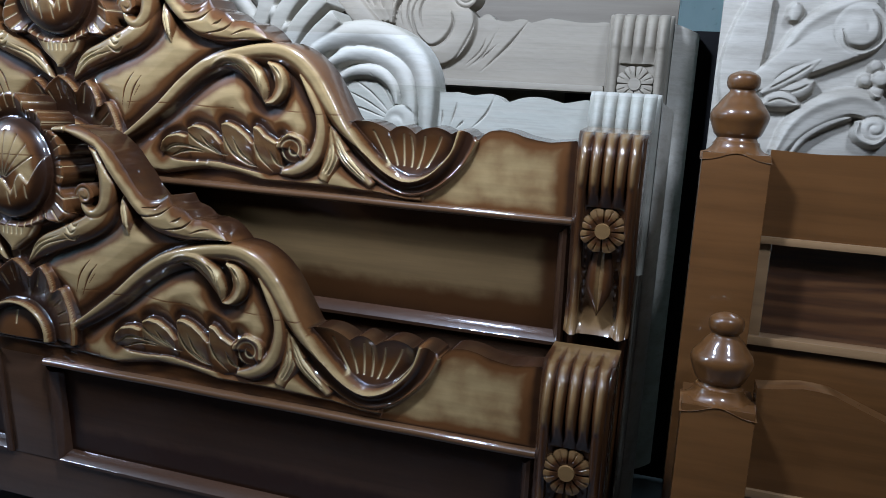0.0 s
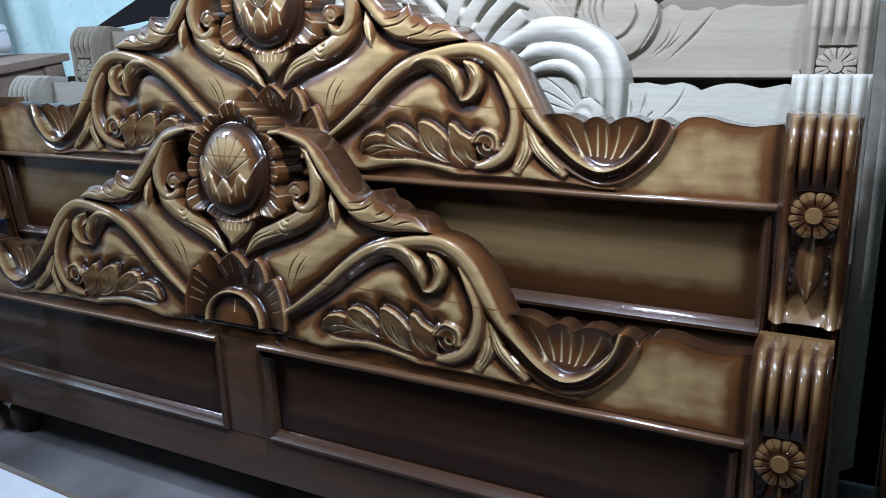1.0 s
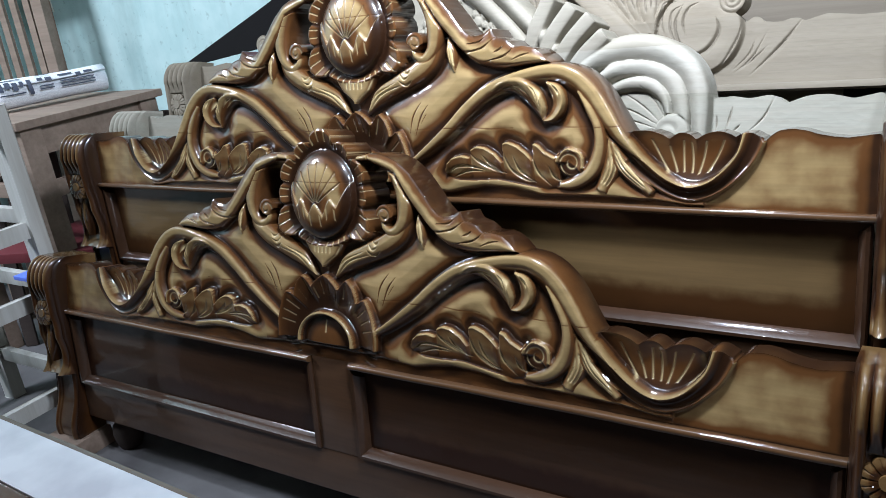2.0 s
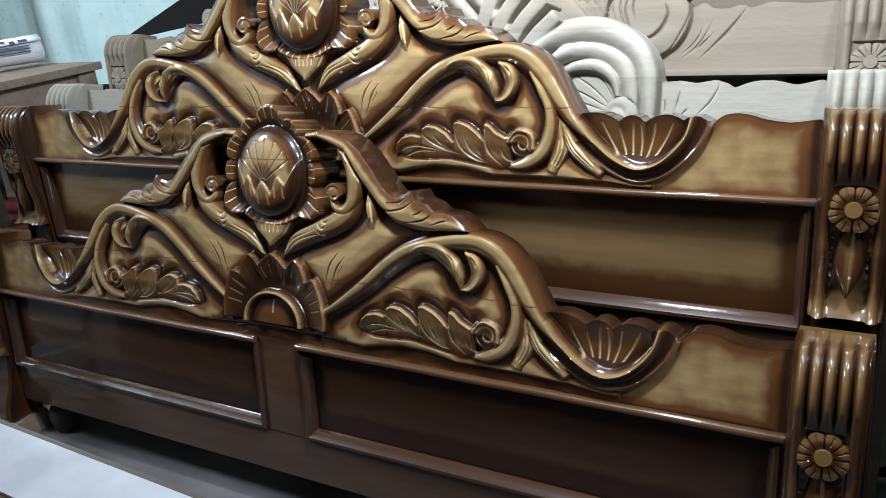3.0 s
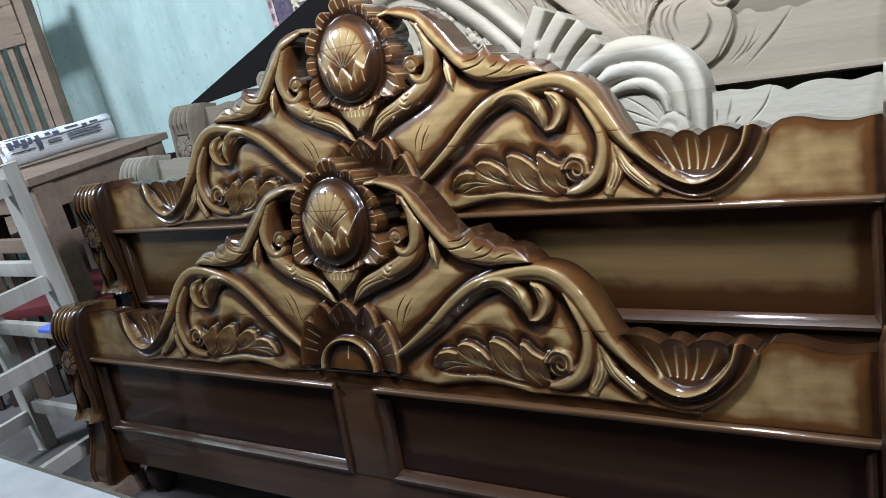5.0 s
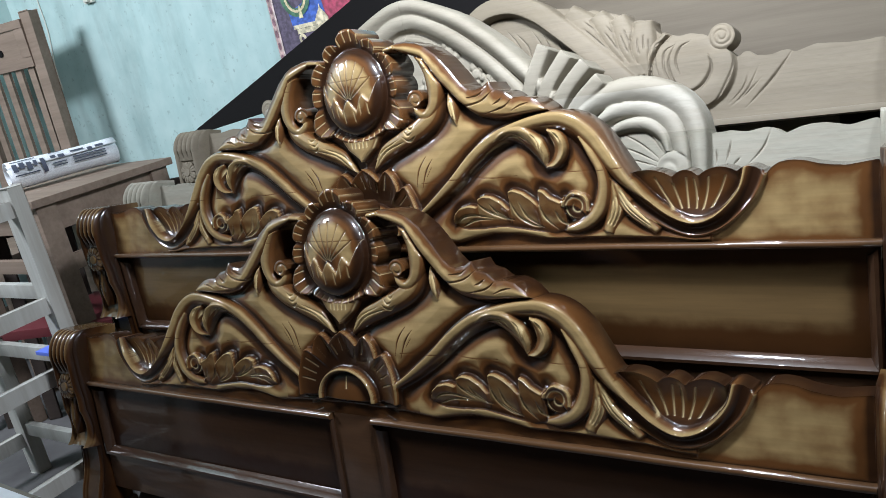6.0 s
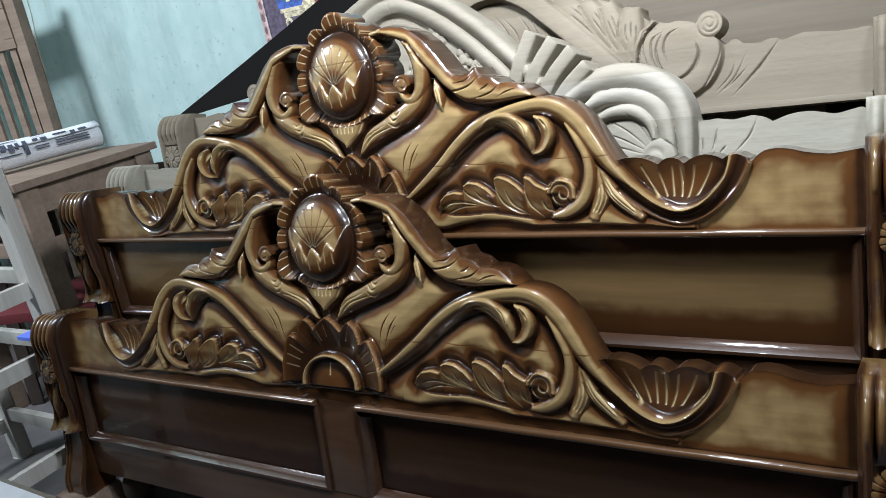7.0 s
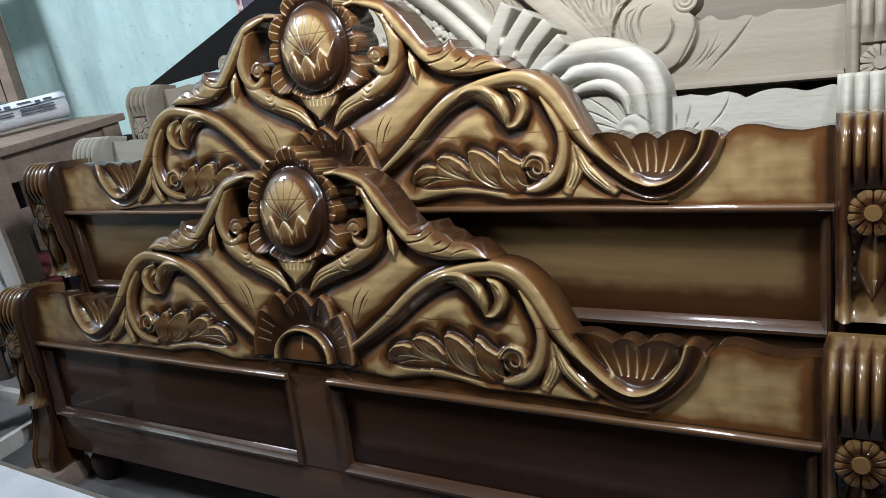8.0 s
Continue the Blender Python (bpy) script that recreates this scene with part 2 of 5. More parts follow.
def ribbon(path, wide, high, n=None, cross=11, power=2.0, back=0.02, base=0.0, lobes=None, grooves=None, creases=None, flip=False, tilt=0.0, lines=None):
    """A carved strand: a swept, domed section along path (x, z), standing out towards -y.
    wide, high: half width and height at each control point. lobes: (side, count, depth) scallops.
    grooves: (count, slant, depth) cuts across. creases: [(s, depth, width)] cuts along. tilt: one rim higher than the other."""
    k = len(path)
    wide = [wide] * k if isinstance(wide, (int, float)) else list(wide)
    high = [high] * k if isinstance(high, (int, float)) else list(high)
    wide = list(np.interp(np.linspace(0, 1, k), np.linspace(0, 1, len(wide)), wide))
    high = list(np.interp(np.linspace(0, 1, k), np.linspace(0, 1, len(high)), high))
    length = sum(math.dist(a, b) for a, b in zip(path, path[1:]))
    n = n or max(12, min(90, int(length / 0.005)))
    rows = catmull([(x, z, w, h) for (x, z), w, h in zip(path, wide, high)], n)
    tang = np.gradient(rows[:, :2], axis=0)
    tang /= np.linalg.norm(tang, axis=1)[:, None] + 1e-9
    sides = np.sin(np.linspace(-math.pi / 2, math.pi / 2, cross))
    bm = bmesh.new()
    uvl = bm.loops.layers.uv.new("uv")
    grid, uvs = [], {}
    for i in range(n):
        x, z, w, h = rows[i]
        w, h = max(w, 0.0008), max(h, 0.0)
        tx, tz = tang[i]
        u = i / (n - 1)
        ring = []
        for j, s in enumerate(sides):
            ws = w
            if lobes and s * lobes[0] > 0:
                ph = (u * lobes[1]) % 1.0
                ws = w * (1 - lobes[2] * abs(s) * (1 - math.sin(math.pi * min(1, ph * 1.05)) ** 0.6))
            y = h * (max(0.0, 1 - abs(s) ** power)) ** (1 / power) + tilt * h * s
            if grooves:
                ph = u * grooves[0] + s * grooves[1]
                g = abs(ph - round(ph))
                y -= grooves[2] * math.exp(-((g / 0.13) ** 2)) * (1 - s**4)
            if lines:
                ph = u * lines[0] + s * lines[1]
                y -= lines[2] * math.exp(-(((ph - round(ph)) / 0.07) ** 2)) * (1 - s**4)
            for cs, cd, cw in creases or ():
                y -= cd * math.exp(-(((s - cs) / cw) ** 2))
            px_, pz_ = x - tz * ws * s, z + tx * ws * s
            ring.append(((-px_ if flip else px_), -(base + y), pz_))
        ring = [(ring[0][0], back, ring[0][2])] + ring + [(ring[-1][0], back, ring[-1][2])]
        vs = [bm.verts.new(c) for c in ring]
        for v, s in zip(vs, [-0.4, *sides, 0.4]):
            uvs[v] = (0, 0.5 + 0.5 * s)
        grid.append(vs)
    for a, b in zip(grid, grid[1:]):
        for j in range(len(a) - 1):
            bm.faces.new((a[j], a[j + 1], b[j + 1], b[j]))
    bm.faces.new(grid[0])
    bm.faces.new(grid[-1][::-1])
    for f in bm.faces:
        for lp in f.loops:
            lp[uvl].uv = uvs[lp.vert]
    return bm


def sheet(fn, us, vs, back, uv=None):
    """A closed slab: front face from fn(u, v) -> (x, y, z) on a grid, flat back at y = back."""
    bm = bmesh.new()
    uvl = bm.loops.layers.uv.new("uv")
    front = [[bm.verts.new(fn(u, v)) for v in vs] for u in us]
    tex = {front[i][j]: (0, 0.5 if uv is None else uv(us[i], vs[j])) for i in range(len(us)) for j in range(len(vs))}
    rear = [[bm.verts.new((c.co.x, back, c.co.z)) for c in (row[0], row[-1])] for row in front]
    for i in range(len(us) - 1):
        for j in range(len(vs) - 1):
            bm.faces.new((front[i][j], front[i + 1][j], front[i + 1][j + 1], front[i][j + 1]))
        bm.faces.new((front[i][0], rear[i][0], rear[i + 1][0], front[i + 1][0]))
        bm.faces.new((front[i][-1], front[i + 1][-1], rear[i + 1][1], rear[i][1]))
        bm.faces.new((rear[i][0], rear[i][1], rear[i + 1][1], rear[i + 1][0]))
    bm.faces.new([*front[0], rear[0][1], rear[0][0]])
    bm.faces.new([*front[-1][::-1], rear[-1][0], rear[-1][1]])
    for f in bm.faces:
        for lp in f.loops:
            lp[uvl].uv = tex.get(lp.vert, (0, 0.5))
    return bm


def turned(profile, seg=20, cx=0.0, cy=0.0):
    """A lathe-turned solid from (radius, z) rows."""
    bm = bmesh.new()
    bm.loops.layers.uv.new("uv")
    rings = [[bm.verts.new((cx + r * math.cos(a), cy + r * math.sin(a), z)) for a in (2 * math.pi * k / seg for k in range(seg))] for r, z in profile]
    for a, b in zip(rings, rings[1:]):
        for k in range(seg):
            bm.faces.new((a[k], a[(k + 1) % seg], b[(k + 1) % seg], b[k]))
    bm.faces.new(rings[0][::-1])
    bm.faces.new(rings[-1])
    return bm


def smooth_profile(rows, n):
    return [(max(r, 0.0005), z) for r, z in catmull(rows, n)]


# ---- the room ----
def slab(name, x0, x1, y0, y1, z0, z1, mat, label, kind="structure"):
    bm = bmesh.new()
    box(bm, x0, x1, y0, y1, z0, z1)
    ob = part(name, bm, mat, None, label, smooth=False)
    return tagged(ob, label, name.split("_")[0], "", kind)


WALL_Y, WALL_X = 1.12, -2.35
slab("floor", -4.6, 3.1, -4.1, 2.3, -0.15, -0.05, floor_mat, "dusty grey concrete workshop floor")
slab("wall_north", WALL_X - 0.15, 3.0, WALL_Y, WALL_Y + 0.15, -0.05, 2.8, wall_mat, "stained teal plaster wall behind the bed boards")
slab("wall_west", WALL_X - 0.15, WALL_X, -4.0, WALL_Y, -0.05, 2.8, wall_mat, "teal plaster side wall")
slab("wall_east", 3.0, 3.15, -4.0, WALL_Y + 0.15, -0.05, 2.8, shade_mat, "plain side wall out of view, toned for its bounced light")
slab("wall_south", WALL_X, 3.0, -4.15, -4.0, -0.05, 2.8, shade_mat, "plain wall behind the camera, toned for its bounced light")
slab("ceiling", WALL_X - 0.15, 3.15, -4.15, WALL_Y + 0.15, 2.8, 2.9, ceiling_mat, "plain ceiling out of view, toned for its bounced light")

# ---- the carved crest, right half; the other half mirrors it ----
X0 = -0.009
HOOK = [(0.080, 0.668), (0.113, 0.669), (0.145, 0.653), (0.163, 0.622), (0.169, 0.592), (0.163, 0.566), (0.147, 0.552), (0.131, 0.557), (0.124, 0.572)]
LIMB_UP = [(0.100, 0.676), (0.118, 0.676), (0.140, 0.671), (0.156, 0.664), (0.180, 0.645), (0.202, 0.619), (0.221, 0.594), (0.232, 0.584), (0.243, 0.580), (0.259, 0.583), (0.272, 0.592), (0.281, 0.577), (0.299, 0.572), (0.314, 0.560), (0.328, 0.561), (0.345, 0.557), (0.360, 0.547), (0.372, 0.535)]
LIMB_LOW = [(0.100, 0.663), (0.152, 0.643), (0.173, 0.610), (0.189, 0.590), (0.216, 0.561), (0.235, 0.545), (0.251, 0.535), (0.275, 0.529), (0.300, 0.528), (0.372, 0.534)]
LIMB_CUTS = [[(0.280, 0.575), (0.257, 0.561), (0.226, 0.557), (0.214, 0.566)], [(0.314, 0.560), (0.297, 0.547), (0.263, 0.540)], [(0.342, 0.549), (0.326, 0.546), (0.311, 0.540)], [(0.262, 0.576), (0.250, 0.570), (0.232, 0.569)], [(0.296, 0.562), (0.287, 0.556), (0.279, 0.553)]]
SWEEP_LEAF = [(0.172, 0.580), (0.160, 0.551), (0.134, 0.530), (0.092, 0.511), (0.052, 0.493), (0.022, 0.466)]
SWEEP_CUTS = [[(0.094, 0.519), (0.108, 0.510), (0.123, 0.518)], [(0.103, 0.511), (0.057, 0.497), (0.027, 0.469)], [(0.088, 0.515), (0.047, 0.498), (0.024, 0.476)], [(0.095, 0.531), (0.106, 0.520), (0.118, 0.525)], [(0.102, 0.536), (0.113, 0.529), (0.121, 0.535)]]
DROP_LEAF = [(0.193, 0.583), (0.199, 0.556), (0.203, 0.524)]
VINE = [(0.066, 0.353), (0.131, 0.392), (0.186, 0.431), (0.226, 0.465), (0.266, 0.492), (0.309, 0.507), (0.368, 0.516), (0.402, 0.508), (0.430, 0.485), (0.452, 0.454), (0.484, 0.414), (0.518, 0.384)]
U_BAND = [(0.452, 0.458), (0.467, 0.434), (0.4815, 0.412), (0.510, 0.3795), (0.546, 0.353), (0.581, 0.3425), (0.616, 0.3545), (0.648, 0.386), (0.662, 0.418), (0.666, 0.440)]
LOOP = [(0.418, 0.486), (0.434, 0.462), (0.446, 0.437), (0.449, 0.411), (0.442, 0.384), (0.428, 0.365), (0.404, 0.352), (0.374, 0.347)]
HOOK_LEAF = [(0.266, 0.489), (0.292, 0.501), (0.318, 0.500), (0.338, 0.488), (0.350, 0.470), (0.355, 0.450)]
HOOK_CUTS = [[(0.282, 0.495), (0.307, 0.500), (0.328, 0.485)], [(0.307, 0.503), (0.322, 0.499), (0.337, 0.485)], [(0.339, 0.501), (0.347, 0.491), (0.350, 0.474)], [(0.344, 0.499), (0.353, 0.487), (0.353, 0.470)]]
SIDE_LEAF = [(0.366, 0.502), (0.380, 0.489), (0.384, 0.471), (0.373, 0.454), (0.357, 0.447)]
SIDE_CUTS = [[(0.361, 0.500), (0.370, 0.490), (0.377, 0.478)], [(0.371, 0.504), (0.383, 0.492), (0.387, 0.482)]]
LOW_EDGE = [(0.176, 0.366), (0.182, 0.381), (0.192, 0.390), (0.210, 0.394), (0.227, 0.391), (0.2285, 0.404), (0.240, 0.409), (0.255, 0.407), (0.273, 0.397), (0.2855, 0.384), (0.2865, 0.414), (0.297, 0.416), (0.313, 0.410), (0.327, 0.400), (0.3385, 0.388), (0.3395, 0.414), (0.350, 0.411), (0.361, 0.400), (0.377, 0.392), (0.382, 0.400)]
LOW_BOT = [(0.176, 0.360), (0.195, 0.353), (0.225, 0.352), (0.275, 0.355), (0.324, 0.347), (0.362, 0.341), (0.382, 0.346)]
LOW_CUTS = [[(0.181, 0.363), (0.198, 0.374), (0.220, 0.376), (0.251, 0.370)], [(0.192, 0.357), (0.220, 0.368), (0.251, 0.367)], [(0.227, 0.398), (0.242, 0.384), (0.272, 0.370), (0.292, 0.365)], [(0.250, 0.394), (0.262, 0.380), (0.282, 0.369)], [(0.286, 0.403), (0.298, 0.373), (0.321, 0.357), (0.341, 0.352)], [(0.304, 0.395), (0.315, 0.370), (0.341, 0.352)], [(0.338, 0.394), (0.346, 0.368), (0.367, 0.347)], [(0.366, 0.379), (0.373, 0.362), (0.386, 0.353)]]
GROUND_CUTS = [[(0.133, 0.482), (0.117, 0.460), (0.108, 0.431)], [(0.146, 0.476), (0.131, 0.456), (0.119, 0.427)], [(0.143, 0.462), (0.132, 0.447)]]
FOOT_LEAF = [(0.464, 0.420), (0.485, 0.380), (0.522, 0.344)]
FOOT_LEAF_2 = [(0.462, 0.414), (0.466, 0.380), (0.452, 0.348)]
BASE_BEAD = [(0.0, 0.341), (0.117, 0.338), (0.179, 0.333), (0.215, 0.340), (0.250, 0.345), (0.301, 0.343), (0.350, 0.334), (0.425, 0.335), (0.529, 0.332), (0.575, 0.326), (0.60, 0.326)]
BOSS_1, BOSS_2 = (0.131, 0.577), (0.402, 0.383)
SHELL_NOTCH = [(0.480, 0.423), (0.548, 0.417), (0.585, 0.416), (0.638, 0.419), (0.675, 0.414)]
END_TOP = [(0.675, 0.414), (0.682, 0.422), (0.692, 0.4285), (0.709, 0.431), (0.725, 0.4285), (0.743, 0.423), (0.760, 0.420), (0.776, 0.419), (0.812, 0.424)]
FIELD = ([0, 0.075, 0.09, 0.12, 0.19, 0.215, 0.30, 0.36, 0.40, 0.44, 0.47, 0.485], [0.585, 0.585, 0.552, 0.545, 0.552, 0.562, 0.540, 0.525, 0.50, 0.462, 0.43, 0.418])
# the petals round the medallion: the collar's rim, as multiples of the oval, by the angle from its top
COLLAR = ([0, 0.12, 0.24, 0.30, 0.36, 0.5, 0.66, 0.77, 0.83, 0.98, 1.15, 1.30, 1.36, 1.42, 1.57, 1.72, 1.80, 1.87, 2.0, 2.13, 2.28, 2.38, 2.45, 2.7, 3.15], [1.48, 1.46, 1.36, 1.15, 1.27, 1.36, 1.33, 1.13, 1.27, 1.40, 1.43, 1.40, 1.29, 1.36, 1.41, 1.38, 1.28, 1.42, 1.60, 1.69, 1.60, 1.42, 1.28, 1.22, 1.15])
FAN_RIM = ([0, 0.10, 0.22, 0.309, 0.36, 0.42, 0.56, 0.70, 0.758, 0.79, 0.83, 1.0, 1.257, 1.75], [0.119, 0.114, 0.106, 0.100, 0.116, 0.125, 0.119, 0.109, 0.103, 0.117, 0.122, 0.118, 0.113, 0.108])
# how the carver shaped a strand, from its right side to its left: (side, height, staining with low-side shade)
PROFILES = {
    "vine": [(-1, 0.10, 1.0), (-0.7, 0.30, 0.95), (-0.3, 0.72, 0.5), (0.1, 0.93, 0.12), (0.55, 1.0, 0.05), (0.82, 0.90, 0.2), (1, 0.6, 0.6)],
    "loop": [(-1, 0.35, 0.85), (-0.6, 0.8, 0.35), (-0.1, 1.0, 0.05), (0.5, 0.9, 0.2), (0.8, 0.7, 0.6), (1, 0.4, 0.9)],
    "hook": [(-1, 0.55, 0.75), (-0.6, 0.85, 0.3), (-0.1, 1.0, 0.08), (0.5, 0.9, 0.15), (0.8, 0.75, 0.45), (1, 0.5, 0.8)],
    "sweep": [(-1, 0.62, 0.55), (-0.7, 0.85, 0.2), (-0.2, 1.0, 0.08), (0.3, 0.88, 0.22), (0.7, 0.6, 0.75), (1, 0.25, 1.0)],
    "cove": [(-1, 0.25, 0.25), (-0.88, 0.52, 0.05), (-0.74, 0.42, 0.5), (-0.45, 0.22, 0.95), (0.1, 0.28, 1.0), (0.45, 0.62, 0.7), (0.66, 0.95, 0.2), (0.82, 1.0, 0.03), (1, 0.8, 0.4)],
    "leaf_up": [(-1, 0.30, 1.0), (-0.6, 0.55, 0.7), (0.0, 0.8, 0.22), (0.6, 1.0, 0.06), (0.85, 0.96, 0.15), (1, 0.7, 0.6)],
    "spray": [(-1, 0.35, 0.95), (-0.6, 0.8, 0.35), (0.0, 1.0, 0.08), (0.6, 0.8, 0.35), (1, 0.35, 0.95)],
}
CELL = 0.00115
LOW = 0.316


def smooth01(x):
    x = np.clip(x, 0, 1)
    return x * x * (3 - 2 * x)


def round_top(s, p=2.5):
    return np.maximum(0, 1 - np.abs(s) ** p) ** (1 / p)


class Relief:
    """A carved slab as heights over (x, z): strands are laid over one another, then cut into one mesh a piece."""

    def __init__(self, x1, z0, z1, cell=CELL):
        self.x, self.z = np.arange(0, x1 + cell / 2, cell), np.arange(z0, z1 + cell / 2, cell)
        self.fine, self.ease = cell, 1
        self.X, self.Z = np.meshgrid(self.x, self.z, indexing="ij")
        self.H, self.S, self.G, self.D = (np.zeros_like(self.X) for _ in range(4))
        self.owner = np.full(self.X.shape, -1)
        self.names, self.single = [], []

    def lay(self, name, mask, height, stain_shade, single=False, cut=0.0):
        """Lay a piece over what is there."""
        self.names.append(name)
        self.single.append(single)
        self.H[mask] = np.broadcast_to(height, self.X.shape)[mask]
        self.S[mask] = np.broadcast_to(stain_shade, self.X.shape)[mask]
        self.G[mask] = np.broadcast_to(cut, self.X.shape)[mask]
        self.D[mask] = 0.0
        self.owner[mask] = len(self.names) - 1

    def along(self, path, wide):
        """Each place's run u (0 to 1) along a strand, its side s (-1 to 1), the strand's half width there, and what lies on it."""
        k = len(path)
        w = np.interp(np.linspace(0, 1, k), np.linspace(0, 1, len(wide)), wide)
        n = 360
        rows = catmull([(p[0], p[1], q) for p, q in zip(path, w)], n)
        t = np.gradient(rows[:, :2], axis=0)
        step = np.linalg.norm(t, axis=1)
        t /= step[:, None] + 1e-9
        big = max(wide) * 1.2
        x0, z0 = rows[:, 0].min() - big, rows[:, 1].min() - big
        i0, i1 = np.searchsorted(self.x, [x0, rows[:, 0].max() + big])
        j0, j1 = np.searchsorted(self.z, [z0, rows[:, 1].max() + big])
        U, S, W = np.zeros_like(self.X), np.full(self.X.shape, 9.0), np.full(self.X.shape, 0.01)
        X, Z = self.X[i0:i1, j0:j1], self.Z[i0:i1, j0:j1]
        if X.size == 0:
            return U, S, W, S < 1, 1.0
        best, idx = np.full(X.shape, 9.0), np.zeros(X.shape, int)
        for m in range(n):
            d = np.hypot(X - rows[m, 0], Z - rows[m, 1]) / max(rows[m, 2], 0.001)
            near = d < best
            best[near], idx[near] = d[near], m
        dx, dz = X - rows[idx, 0], Z - rows[idx, 1]
        run = dx * t[idx, 0] + dz * t[idx, 1]
        off = -dx * t[idx, 1] + dz * t[idx, 0]
        ww = np.maximum(rows[idx, 2], 0.0008)
        side = off / ww
        side[np.abs(run) > 0.6 * ww + 2 * step[idx]] = 9
        U[i0:i1, j0:j1] = np.clip((idx + run / (step[idx] + 1e-9)) / (n - 1), 0, 1)
        S[i0:i1, j0:j1], W[i0:i1, j0:j1] = side, ww
        return U, S, W, np.abs(S) < 1, float(step.sum())

    def strand(self, name, path, wide, high, shape="round", cuts=(), below=9.0):
        """shape: a row of PROFILES, or round, ridge (a crest line off the middle), roll or flat. cuts: (side, from, to) lines along it."""
        U, S, W, m, length = self.along(path, wide)
        h = np.interp(U, np.linspace(0, 1, len(high)), high)
        wall = smooth01((1 - np.abs(S)) * W / (2.15 * self.fine))
        q = np.abs(S)
        if shape in PROFILES:
            row = PROFILES[shape]
            y, st = (np.interp(S, [p[0] for p in row], [p[k] for p in row]) for k in (1, 2))
        elif shape == "round":
            y = round_top(S, 2.2)
            st = 0.85 * q**3
        elif shape == "ridge":
            y = np.where(S < 0.38, 0.70 + 0.30 * smooth01((S + 1) / 1.38) - 0.10 * np.exp(-(((S + 0.1) / 0.35) ** 2)), 1 - 0.6 * np.maximum(0, (S - 0.38) / 0.62))
            st = np.where(S < 0.1, 0.9 * smooth01((0.15 - S) / 0.95), 0.7 * smooth01((S - 0.4) / 0.4))
        elif shape == "roll":
            y, st = 0.3 + 0.7 * np.cos(np.clip((S - 0.2) * 1.35, -1.57, 1.57)), 0.0 * S
        elif shape == "flat":
            y, st = 1 - 0.18 * q**3 - 0.10 * S, 0.5 * q**4
        y = h * y * wall
        st, cut = np.clip((0.0 if shape in PROFILES else 0.14) + st, 0, 1), S * 0
        deep = S * 0
        for side, a, b in cuts:
            g = np.exp(-(((S - side) * W / self.fine) ** 2)) * np.clip(np.minimum(U - a, b - U) / 0.08, 0, 1)
            deep, cut = deep + 0.0030 * g, np.maximum(cut, g)
        m &= ~((self.H > y + 0.003) & ((wall < 1) | (U < 0.25)) & (self.owner >= 0))
        m &= self.Z < below
        self.lay(name, m, 0.003 + y, st, False, cut)
        self.D[m] = deep[m]

    def cut(self, path, wide=0.002, deep=0.004, pale=0.8, stain_shade=0.0):
        """A knife cut along path, into whatever lies there."""
        U, S, W, m, length = self.along(path, [wide * 0.6, wide * 3, wide * 3, wide * 0.6])
        g = np.exp(-((S * 3 * 0.8) ** 2)) * m
        self.S = np.maximum(self.S, stain_shade * g)
        self.D += deep * g * (W / (wide * 3))
        self.G = np.maximum(self.G, pale * g * (W / (wide * 3)))

    def blossom(self, name, c, r, h, count=4, turn=0.5):
        """A small carved flower with a round button."""
        a, d = np.arctan2(self.Z - c[1], self.X - c[0]) + turn, np.hypot(self.X - c[0], self.Z - c[1]) / r
        leaf = np.abs(np.cos(count / 2 * a))
        rim = 0.45 + 0.55 * leaf**0.7
        m = d < rim
        y = h * (0.55 + 0.45 * leaf) * smooth01((rim - d) * r / 0.003) - 0.3 * h * np.exp(-(((d - 0.4) / 0.08) ** 2))
        y = np.where(d < 0.36, h * (0.9 + 0.35 * np.sqrt(np.maximum(0, 1 - (d / 0.36) ** 2))), y)
        self.lay(name, m, self.H + y, np.clip(0.3 + 0.6 * np.exp(-(((d - 0.4) / 0.1) ** 2)), 0, 1))

    def disc(self, name, c, r, h, turns=1.0):
        a, d = np.arctan2(self.Z - c[1], self.X - c[0]), np.hypot(self.X - c[0], self.Z - c[1]) / r
        ph = d * turns * 1.4 - a / (2 * math.pi)
        g = np.exp(-(((ph - np.round(ph)) / 0.16) ** 2)) * (d > 0.18)
        self.lay(name, d < 1, h * (0.72 + 0.28 * np.sqrt(np.maximum(0, 1 - d**2))) - 0.003 * g, np.clip(0.5 + 0.4 * d**3 + 0.35 * g, 0, 1))

    def meshes(self, mat, mirror=True, back=0.032):
        """One mesh for each piece, over both mirrored halves: [(name, mesh)]."""
        # ease the steepest steps over two cells, then cut
        m = (self.owner >= 0).astype(float)
        for _ in range(self.ease):
            H, weight = self.H * m, m
            for axis in (0, 1):
                H, weight = (q + 0.5 * (np.roll(q, 1, axis) + np.roll(q, -1, axis)) for q in (H, weight))
            H[0], weight[0] = self.H[0], 1.0
            self.H = np.where(m > 0, H / np.maximum(weight, 1e-6), 0.0)
        self.H = self.H - self.D
        count = len(self.names)
        flip = slice(None, 0, -1) if mirror else slice(0, 0)
        X = np.vstack([-self.X[flip], self.X])
        Z, H, S, G = (np.vstack([q[flip], q]) for q in (self.Z, self.H, self.S, self.G))
        left = self.owner[flip].copy()
        for k in range(count):
            if not self.single[k]:
                left[left == k] = k + count
        own = np.vstack([left, self.owner])
        corner = np.stack([own[:-1, :-1], own[1:, :-1], own[1:, 1:], own[:-1, 1:]])
        cell = np.where(corner.min(0) < 0, -1, 0)
        rank = corner % count
        pick = np.take_along_axis(corner, np.argmax(rank, 0)[None], 0)[0]
        cell = np.where(cell < 0, -1, pick)
